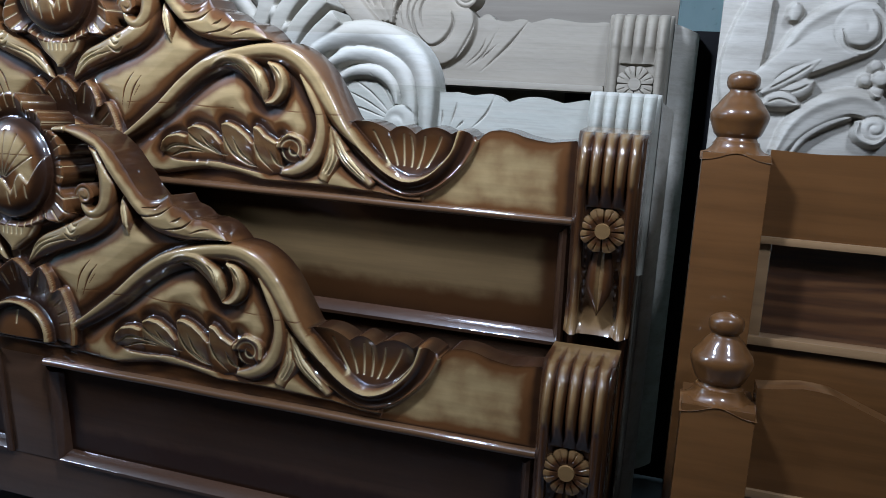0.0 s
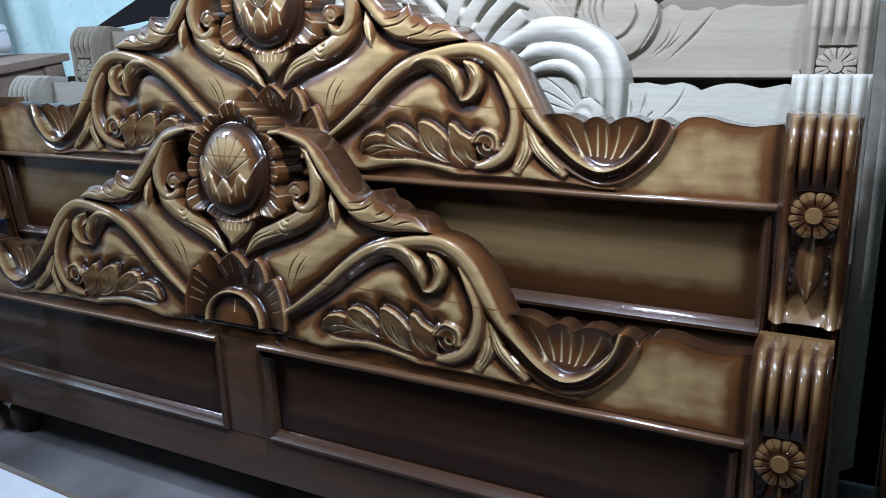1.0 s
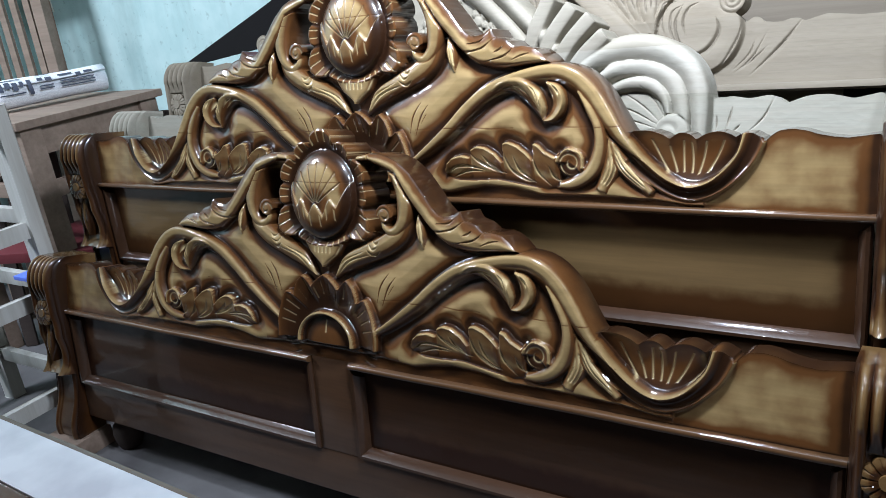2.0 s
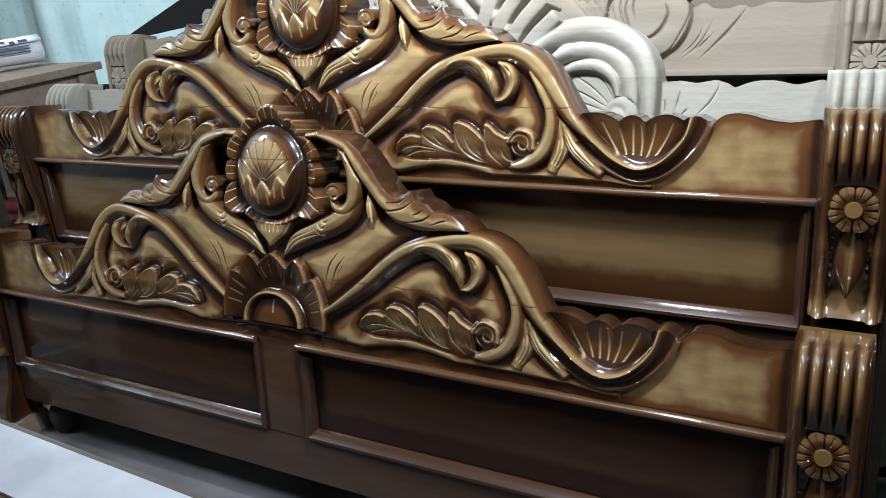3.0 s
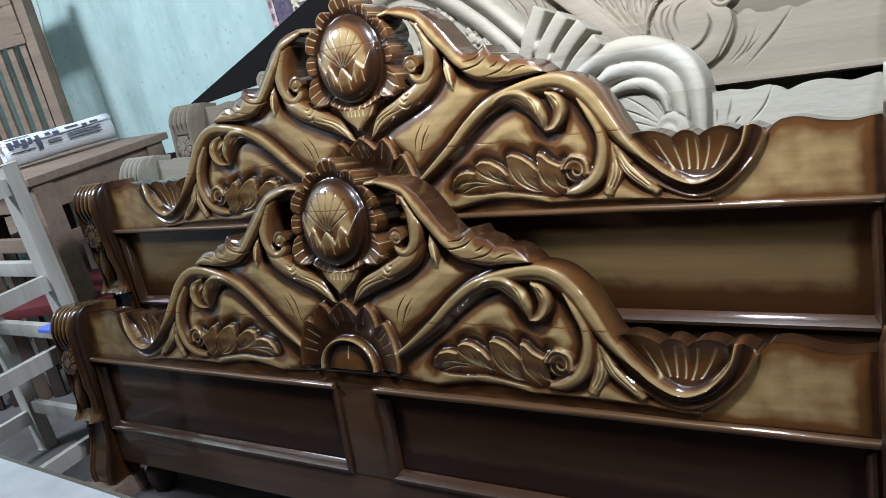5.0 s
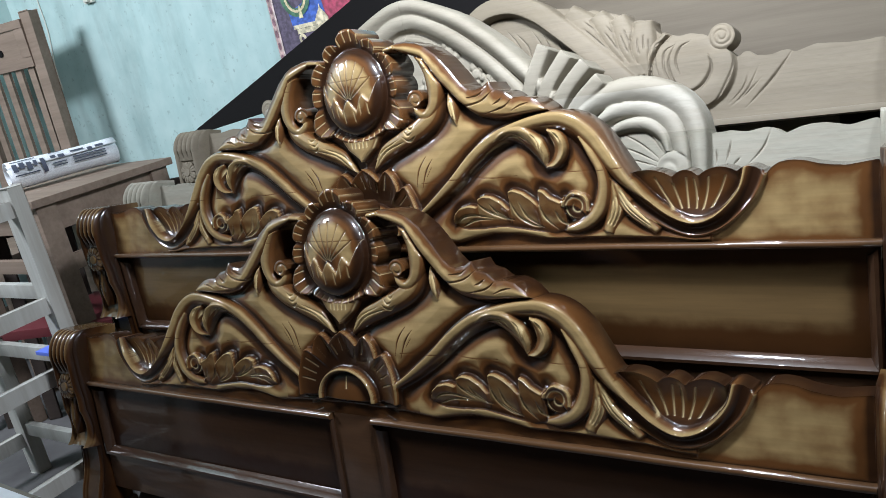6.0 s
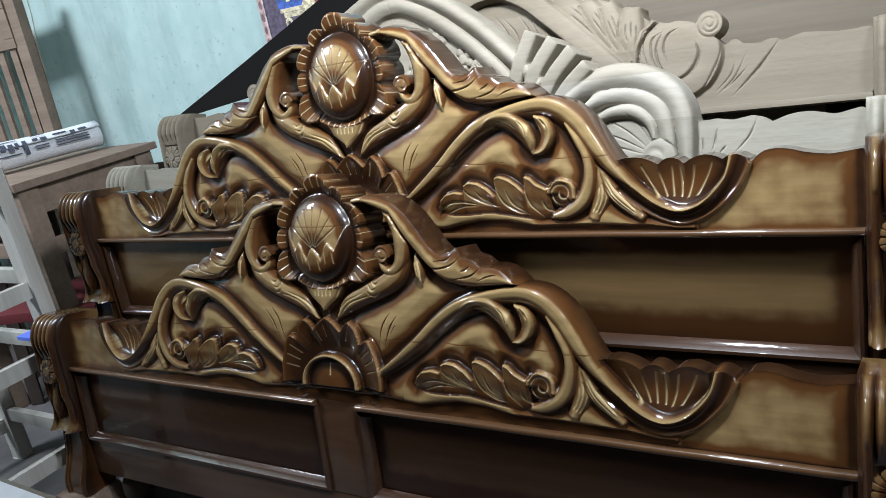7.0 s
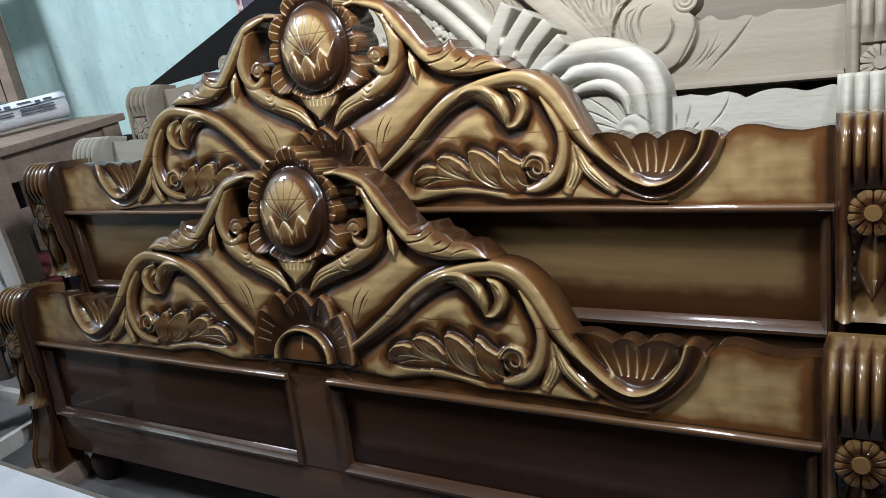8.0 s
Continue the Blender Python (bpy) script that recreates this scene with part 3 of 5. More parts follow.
        # iron out the steps of the cells along every border between pieces
        ni, nj = X.shape
        pad = np.full((ni + 1, nj + 1), -1)
        pad[1:-1, 1:-1] = cell
        across = pad[1:-1, :-1] != pad[1:-1, 1:]      # edge from (i, j) to (i + 1, j)
        upward = pad[:-1, 1:-1] != pad[1:, 1:-1]      # edge from (i, j) to (i, j + 1)
        deg = np.zeros(X.shape)
        deg[:-1] += across
        deg[1:] += across
        deg[:, :-1] += upward
        deg[:, 1:] += upward
        free = deg == 2
        for _ in range(14):
            for Q in (X, Z, H, S):
                acc = np.zeros_like(Q)
                acc[:-1] += across * Q[1:]
                acc[1:] += across * Q[:-1]
                acc[:, :-1] += upward * Q[:, 1:]
                acc[:, 1:] += upward * Q[:, :-1]
                Q[free] = 0.45 * Q[free] + 0.55 * acc[free] / 2
        index = np.arange(ni * nj).reshape(ni, nj)
        front = np.stack([X.ravel(), -H.ravel(), Z.ravel()], 1)
        rear = np.stack([X.ravel(), np.full(X.size, back), Z.ravel()], 1)
        both = np.vstack([front, rear])
        off = ni * nj
        out = []
        for k in np.unique(cell[cell >= 0]):
            I, J = np.nonzero(cell == k)
            quads = [np.stack([index[I, J], index[I + 1, J], index[I + 1, J + 1], index[I, J + 1]], 1)]
            for di, dj, (a, b), (c, d) in ((-1, 0, (0, 1), (0, 0)), (1, 0, (1, 0), (1, 1)), (0, -1, (0, 0), (1, 0)), (0, 1, (1, 1), (0, 1))):
                bare = pad[I + 1 + di, J + 1 + dj] < 0
                p, q = index[I + a, J + b][bare], index[I + c, J + d][bare]
                quads.append(np.stack([p, p + off, q + off, q], 1))
            quads = np.vstack(quads)
            used, inv = np.unique(quads.ravel(), return_inverse=True)
            me = bpy.data.meshes.new(self.names[k % count])
            me.from_pydata(both[used].tolist(), [], inv.reshape(-1, 4).tolist())
            stain_shade = np.append(S.ravel(), S.ravel() * 0 + 0.95)[used]
            cut = np.append(G.ravel(), G.ravel() * 0)[used]
            uv = me.uv_layers.new(name="uv")
            loops = np.zeros(len(me.loops), np.int32)
            me.loops.foreach_get("vertex_index", loops)
            uv.data.foreach_set("uv", np.stack([cut[loops], 0.5 + 0.5 * stain_shade[loops]], 1).astype(np.float32).ravel())
            me.polygons.foreach_set("use_smooth", np.ones(len(me.polygons), bool))
            me.set_sharp_from_angle(angle=radians(30))
            me.materials.append(mat)
            out.append((self.names[k % count], me))
        return out


def table(x, rows):
    """Straight lines through (x, value) rows."""
    return np.interp(x, [p[0] for p in rows], [p[1] for p in rows])


def knife(phase, width, mask):
    """Lines where phase is whole, width given in the same unit."""
    return np.exp(-(((phase - np.round(phase)) / width) ** 2)) * mask


def carve_crest():
    """The whole crest with its end boards."""
    r = Relief(0.812, LOW, 0.735)
    r.ease = 2
    X, Z = r.X, r.Z
    band = table(X, U_BAND)
    streak = 0.10 * np.sin(X * 61 + 7 * Z) * np.sin(Z * 90 + X * 23) + 0.06 * np.sin(Z * 260 + 9 * np.sin(X * 14))
    # the scalloped rim over the shell
    top = table(X, SHELL_NOTCH)
    for (x0, _), (x1, _) in zip(SHELL_NOTCH, SHELL_NOTCH[1:]):
        top = top + 0.0105 * np.sin(math.pi * np.clip((X - x0) / (x1 - x0), 0, 1)) ** 0.65
    # the ground: soft pillows between the strands; the dark along them is staining plus recess shade
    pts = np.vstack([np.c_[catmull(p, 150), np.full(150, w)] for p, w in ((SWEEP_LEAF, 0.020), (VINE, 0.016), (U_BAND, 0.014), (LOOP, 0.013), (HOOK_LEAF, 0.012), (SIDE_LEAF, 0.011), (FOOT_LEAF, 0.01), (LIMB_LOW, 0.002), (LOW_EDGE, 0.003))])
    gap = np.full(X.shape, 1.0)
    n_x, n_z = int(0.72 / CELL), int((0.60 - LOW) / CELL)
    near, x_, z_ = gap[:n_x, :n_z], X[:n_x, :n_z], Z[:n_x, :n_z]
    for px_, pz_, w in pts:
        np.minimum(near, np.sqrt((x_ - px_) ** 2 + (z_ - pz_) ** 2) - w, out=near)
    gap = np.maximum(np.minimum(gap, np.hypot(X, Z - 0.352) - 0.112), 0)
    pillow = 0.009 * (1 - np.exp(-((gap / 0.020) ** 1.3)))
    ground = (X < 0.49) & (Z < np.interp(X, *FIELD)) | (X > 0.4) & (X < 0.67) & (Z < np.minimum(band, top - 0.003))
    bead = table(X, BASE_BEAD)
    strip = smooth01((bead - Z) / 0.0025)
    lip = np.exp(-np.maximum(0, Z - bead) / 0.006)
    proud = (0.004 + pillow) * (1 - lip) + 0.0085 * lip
    stain_shade = np.clip(1.1 * np.exp(-((gap / 0.0125) ** 1.5)) + 0.05 + 0.7 * streak, 0, 1) * (1 - 0.85 * lip * (X > 0.15)) + 0.5 * lip * (X <= 0.15)
    r.lay("crest_ground", ground, proud * (1 - strip) + 0.001 * strip, np.clip(stain_shade * (1 - strip) + (0.72 + streak) * strip, 0, 1), True)
    # the plain end board, darker towards its rims
    top_end = table(X, END_TOP)
    rim = np.minimum(top_end - Z, np.minimum((0.803 - X) * 0.75, np.minimum((Z - LOW) * 1.3, np.where(X < 0.69, (band - Z) * 0.8 + 0.012, 1.0))))
    end = (X > 0.6) & (Z < np.where(X < 0.675, 0.42, top_end)) & ((Z < band) | (X > 0.664))
    r.lay("end_board", end, 0.001, np.clip(0.18 + 0.25 * streak + 0.7 * np.exp(-np.maximum(rim, 0) / 0.008), 0, 0.95))
    # the fluted shell in the U of the vine, its rim cut in scallops
    v = np.clip((Z - 0.345) / (top - 0.345), 0, 1)
    ang, dist = np.arctan2(X - 0.572, Z - 0.335), np.hypot(X - 0.572, Z - 0.335)
    ang = ang + 0.35 * (dist - 0.05) / 0.05 * np.sign(ang) * 0.3
    g = knife(ang / 0.26 + 0.5, 0.0011 / (0.26 * dist + 1e-4), (v > 0.30) & (v < 0.86) & (np.abs(ang) < 0.95))
    shell = (X > 0.48) & (X < 0.66) & (Z < top) & (Z > band)
    r.lay("shell", shell, -0.013 * np.sin(math.pi * np.clip(v, 0, 1) ** 0.9), np.clip(0.35 + 0.75 * (1 - v) ** 1.5 + 0.75 * smooth01((np.abs(ang) - 0.55) / 0.5) + 0.4 * smooth01((v - 0.85) / 0.15), 0, 1), False, 0.8 * g)
    r.D += 0.0016 * g * shell
    # vine, scroll and U
    r.strand("drop_leaf", FOOT_LEAF_2, [0.003, 0.012, 0.017, 0.012], [0.009, 0.013, 0.011], "spray", cuts=[(-0.35, 0.3, 0.95), (0.05, 0.25, 0.95), (0.45, 0.35, 0.95)])
    r.strand("drop_leaf", FOOT_LEAF, [0.003, 0.012, 0.015, 0.008], [0.010, 0.014, 0.011], "spray", cuts=[(-0.45, 0.3, 0.95), (-0.1, 0.2, 0.95), (0.3, 0.15, 0.9)])
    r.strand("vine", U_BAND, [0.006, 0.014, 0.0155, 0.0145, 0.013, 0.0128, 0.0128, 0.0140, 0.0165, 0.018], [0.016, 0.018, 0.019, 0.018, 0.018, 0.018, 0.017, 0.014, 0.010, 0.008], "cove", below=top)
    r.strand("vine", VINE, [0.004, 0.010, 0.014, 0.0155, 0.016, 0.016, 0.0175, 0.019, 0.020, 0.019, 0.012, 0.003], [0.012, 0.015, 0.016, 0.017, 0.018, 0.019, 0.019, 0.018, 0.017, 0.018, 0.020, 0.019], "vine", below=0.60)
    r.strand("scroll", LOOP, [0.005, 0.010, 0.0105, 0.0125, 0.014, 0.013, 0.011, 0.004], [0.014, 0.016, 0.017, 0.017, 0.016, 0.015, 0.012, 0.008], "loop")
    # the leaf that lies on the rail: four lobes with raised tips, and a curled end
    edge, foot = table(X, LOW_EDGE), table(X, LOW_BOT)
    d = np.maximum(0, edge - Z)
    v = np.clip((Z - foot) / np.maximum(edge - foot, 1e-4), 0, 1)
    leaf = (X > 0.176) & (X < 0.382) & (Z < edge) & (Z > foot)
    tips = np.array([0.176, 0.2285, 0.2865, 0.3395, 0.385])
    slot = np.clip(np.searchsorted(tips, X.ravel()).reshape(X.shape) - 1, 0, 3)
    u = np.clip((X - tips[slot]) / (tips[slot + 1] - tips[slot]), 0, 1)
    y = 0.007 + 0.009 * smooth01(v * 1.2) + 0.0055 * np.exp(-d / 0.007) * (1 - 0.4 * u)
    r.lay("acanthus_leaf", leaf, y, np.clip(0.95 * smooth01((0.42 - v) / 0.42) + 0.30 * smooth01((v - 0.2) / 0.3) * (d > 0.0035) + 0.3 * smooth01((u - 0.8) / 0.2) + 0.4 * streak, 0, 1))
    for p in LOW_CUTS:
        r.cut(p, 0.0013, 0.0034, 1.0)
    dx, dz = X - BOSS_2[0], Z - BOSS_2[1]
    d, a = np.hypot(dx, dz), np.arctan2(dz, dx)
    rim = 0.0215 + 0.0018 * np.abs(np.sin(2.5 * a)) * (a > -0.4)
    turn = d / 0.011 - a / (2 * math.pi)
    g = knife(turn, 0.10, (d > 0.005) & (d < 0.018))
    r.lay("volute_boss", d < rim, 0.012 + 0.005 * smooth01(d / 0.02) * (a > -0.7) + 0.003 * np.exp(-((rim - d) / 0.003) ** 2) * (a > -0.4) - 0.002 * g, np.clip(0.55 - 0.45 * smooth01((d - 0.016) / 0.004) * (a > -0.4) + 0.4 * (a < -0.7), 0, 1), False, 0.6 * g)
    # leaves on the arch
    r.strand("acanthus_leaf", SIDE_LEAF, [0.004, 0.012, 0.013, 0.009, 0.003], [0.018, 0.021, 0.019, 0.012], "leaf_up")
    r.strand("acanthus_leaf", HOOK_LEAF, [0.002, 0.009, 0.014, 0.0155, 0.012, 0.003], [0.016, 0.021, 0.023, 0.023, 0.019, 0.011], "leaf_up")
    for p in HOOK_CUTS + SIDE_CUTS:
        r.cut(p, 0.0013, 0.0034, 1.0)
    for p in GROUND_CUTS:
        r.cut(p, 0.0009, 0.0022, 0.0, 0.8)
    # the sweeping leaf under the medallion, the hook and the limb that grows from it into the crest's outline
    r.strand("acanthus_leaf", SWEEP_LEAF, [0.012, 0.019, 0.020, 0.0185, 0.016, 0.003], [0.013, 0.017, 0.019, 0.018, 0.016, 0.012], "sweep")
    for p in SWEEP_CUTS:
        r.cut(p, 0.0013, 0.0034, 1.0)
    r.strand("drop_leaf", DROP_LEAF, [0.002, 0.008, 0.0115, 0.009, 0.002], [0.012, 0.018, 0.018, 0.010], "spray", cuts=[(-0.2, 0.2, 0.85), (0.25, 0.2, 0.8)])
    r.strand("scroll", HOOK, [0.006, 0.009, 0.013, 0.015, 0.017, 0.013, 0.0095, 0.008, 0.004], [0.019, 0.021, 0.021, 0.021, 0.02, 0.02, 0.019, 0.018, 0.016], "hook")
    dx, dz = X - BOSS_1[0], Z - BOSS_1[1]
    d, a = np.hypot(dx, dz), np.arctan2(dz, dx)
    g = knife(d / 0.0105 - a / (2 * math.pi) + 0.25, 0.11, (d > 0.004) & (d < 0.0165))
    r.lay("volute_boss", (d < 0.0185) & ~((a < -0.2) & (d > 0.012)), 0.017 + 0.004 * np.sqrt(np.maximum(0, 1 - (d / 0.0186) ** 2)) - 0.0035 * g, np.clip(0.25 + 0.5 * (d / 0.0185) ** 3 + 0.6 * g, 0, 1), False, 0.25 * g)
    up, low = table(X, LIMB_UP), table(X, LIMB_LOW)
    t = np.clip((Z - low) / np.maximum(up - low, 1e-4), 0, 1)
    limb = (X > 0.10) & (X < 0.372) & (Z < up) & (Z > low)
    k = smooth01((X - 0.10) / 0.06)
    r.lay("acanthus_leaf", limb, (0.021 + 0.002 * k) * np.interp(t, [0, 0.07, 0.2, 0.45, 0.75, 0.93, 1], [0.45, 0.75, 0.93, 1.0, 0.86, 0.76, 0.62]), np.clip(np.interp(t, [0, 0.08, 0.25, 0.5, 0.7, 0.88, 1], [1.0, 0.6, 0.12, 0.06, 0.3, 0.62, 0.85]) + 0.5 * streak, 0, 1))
    for p in LIMB_CUTS:
        r.cut(p, 0.0010, 0.0036, 0.25, 0.7)
    # the fan at the foot, with the half disc in its arch
    d, a = np.hypot(X, Z - 0.352), np.arctan2(X, Z - 0.352)
    rim = np.interp(np.abs(a), *FAN_RIM)
    v = np.clip((d - 0.058) / (rim - 0.058), 0, 1)
    g = knife(a / 0.17 + 0.5, 0.0010 / (0.17 * d + 1e-4), (v > 0.4) & (v < 0.85) & (np.sin(a * 29 + 1) > -0.3))
    r.lay("fan", (np.abs(a) < 1.62) & (d > 0.04) & (d < rim), 0.006 + 0.016 * v**1.3 + 0.002 * np.exp(-((rim - d) / 0.004) ** 2), np.clip(1.0 - 0.30 * v - 0.5 * np.exp(-((rim - d) / 0.004) ** 2), 0, 1), True, 0.35 * g)
    r.D += 0.0016 * g * (d < rim)
    q, b = np.hypot(X / 0.0635, (Z - 0.350) / 0.0555), np.arctan2(X, Z - 0.350)
    g = knife(b / 0.3, 0.0010 / (0.3 * d + 1e-4), (q > 0.3) & (q < 0.7) & (np.abs(b + 0.3) < 0.5))
    r.lay("arch", (q < 1) & (Z > 0.345), np.where(q > 0.86, 0.024 - 0.004 * ((q - 0.93) / 0.07) ** 2, 0.009 + 0.009 * np.sqrt(np.maximum(0, 1 - (q / 0.87) ** 2))) - 0.0016 * g, np.clip(np.where(q > 0.86, 0.1 + 0.3 * (np.abs(q - 0.93) > 0.05), 0.62 + 0.38 * smooth01((q - 0.4) / 0.3)), 0, 1), True, 0.8 * g)
    # the medallion, its collar of petals and the bell leaf below
    cz, ax, az = 0.606, 0.0695, 0.0755
    half = np.interp(Z, [0.482, 0.490, 0.505, 0.525, 0.560], [0.001, 0.012, 0.032, 0.045, 0.049])
    s = X / half
    g = np.exp(-(((half - X) / 0.0045 - 1) / 0.3) ** 2) + knife(X / 0.0085, 0.0010 / 0.0085, (s < 0.5) & (Z > 0.508) & (Z < 0.532))
    g = np.clip(g, 0, 1) * (Z > 0.487)
    r.lay("heart_leaf", (s < 1) & (Z < 0.56) & (Z > 0.482), (0.022 - 0.005 * s**2) * smooth01((1 - s) * half / 0.002) - 0.0022 * g, np.clip(0.08 + 0.55 * s**5 + 0.6 * smooth01((Z - 0.534) / 0.01), 0, 1), True, 0.8 * g)
    rho, th = np.hypot(X / ax, (Z - cz) / az), np.arctan2(X, Z - cz)
    out = np.interp(th, *COLLAR)
    v = np.clip((rho - 1.0) / (out - 1.0), 0, 1)
    notch = np.exp(-(np.min([np.abs(th - c) for c in (0.30, 0.77, 1.36, 1.80, 2.45)], 0) / 0.035) ** 2)
    g = knife(th / 0.155 + 0.5, 0.0010 / (0.155 * rho * 0.072), (v > 0.38) & (v < 0.97) & (notch < 0.2))
    r.lay("petal", (rho < out) & (rho > 0.9), 0.011 + 0.013 * v - 0.004 * smooth01((v - 0.85) / 0.15) - 0.006 * notch * v, np.clip(1.0 - 0.62 * smooth01(v / 0.85) + 0.6 * notch + 0.25 * smooth01((v - 0.9) / 0.1), 0, 1), True, 0.7 * g)
    r.D += 0.0017 * g * (rho < out) * (rho > 1)
    x, z = X, Z - cz
    bowl = np.maximum(0, 1 - rho**2.5) ** 0.55
    reach = np.hypot(x, z + 0.016)
    fan = np.arctan2(x, z + 0.016) / 0.30
    g = knife(fan, 0.0011 / (0.30 * reach + 1e-4), (rho < 0.74) & (reach > 0.006) & (np.abs(fan) < 3.4) & (z > -0.014))
    r.lay("medallion", rho < 1, 0.011 + 0.025 * bowl, np.clip(0.08 + 0.9 * smooth01((rho - 0.6) / 0.38) + 0.9 * np.exp(-((reach / 0.022) ** 2)) + 0.5 * streak + 0.4 * g, 0, 1), True, 0.25 * g)
    r.D += 0.0020 * g * (rho < 1)
    lip = np.interp(x, [0, 0.006, 0.016, 0.026, 0.032, 0.043, 0.054, 0.066], [-0.013, -0.018, -0.034, -0.012, -0.004, -0.019, 0.002, 0.027])
    d = np.maximum(0, lip - z)
    g = knife(x / 0.0145 + 0.25, 0.0011 / 0.0145, (d > 0.007) & (d < 0.026) & (x < 0.05))
    # the lip's lit edge is painted in with the pale cut colour
    r.lay("tulip", (rho < 0.985) & (z < lip), 0.015 + 0.0265 * bowl - 0.002 * np.exp(-d / 0.003) - 0.0018 * g, np.clip(0.25 + 0.75 * smooth01((rho - 0.5) / 0.42) - 0.15 * np.exp(-d / 0.003), 0, 1), True, np.maximum(0.5 * g, 0.4 * np.exp(-((d / 0.0018) ** 2))))
    # the joints of the planks that the crest is glued up from
    for joint in (0.437, 0.627):
        line = np.exp(-(((Z - joint - 0.0012 * np.sin(X * 40)) / 0.0009) ** 2)) * (np.sin(X * 23 + joint * 50) > -0.55)
        r.D += 0.0003 * line
        r.S = np.maximum(r.S, 0.45 * line)
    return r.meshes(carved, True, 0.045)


CREST_PIECES = carve_crest()


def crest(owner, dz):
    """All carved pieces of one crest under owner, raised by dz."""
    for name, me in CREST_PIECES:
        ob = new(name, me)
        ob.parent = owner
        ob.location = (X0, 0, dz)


def polar(fn, nu, nv, dark=None):
    """A dome: fn(u round, v from rim 1 to centre 0)."""
    bm = bmesh.new()
    uvl = bm.loops.layers.uv.new("uv")
    tex = {}
    rings = []
    for j in range(nv):
        v = 1 - j / nv
        ring = [bm.verts.new(fn(i / nu, v)) for i in range(nu)]
        for q in ring:
            tex[q] = (0, 0.5 + (0.42 * v**3 if dark is None else dark(q.co)))
        rings.append(ring)
    tip = bm.verts.new(fn(0, 0))
    for a, b in zip(rings, rings[1:]):
        for i in range(nu):
            bm.faces.new((a[i], a[(i + 1) % nu], b[(i + 1) % nu], b[i]))
    for i in range(nu):
        bm.faces.new((rings[-1][i], rings[-1][(i + 1) % nu], tip))
    bm.faces.new(rings[0][::-1])
    for f in bm.faces:
        for lp in f.loops:
            lp[uvl].uv = tex.get(lp.vert, (0, 0.5))
    return bm


def flower(name, owner, x, y, z, r, mat, label=""):
    """A carved rosette: eight scalloped petals, each split by a knife cut, and a flat round button."""
    rose = empty(name)
    rose.parent = owner
    rose.location = (x, y, z)

    def petals(u, v):
        a = 2 * math.pi * u
        c = abs(math.sin(4 * a))
        rr = r * (0.86 + 0.14 * c**0.5)
        yy = 0.003 + 0.008 * math.sin(math.pi * min(1, 0.15 + 0.62 * v)) ** 1.5 - 0.004 * max(0, 1 - c / 0.28) * (v > 0.35) - 0.0018 * (abs(math.cos(4 * a)) < 0.16) * (0.5 < v < 0.9)
        return (rr * v * math.cos(a), -yy if v < 0.999 else 0.006, rr * v * math.sin(a))

    part("petals", polar(petals, 96, 12, lambda c: 0.12 + 0.30 * math.exp(-(((math.hypot(c.x, c.z) / r - 0.45) / 0.12) ** 2))), mat, rose)
    part("button", polar(lambda u, v: (0.38 * r * v * math.cos(2 * math.pi * u), -0.013 + 0.013 * max(0, v - 0.8) / 0.2, 0.38 * r * v * math.sin(2 * math.pi * u)), 24, 10, lambda c: 0.05), mat, rose)
    return rose


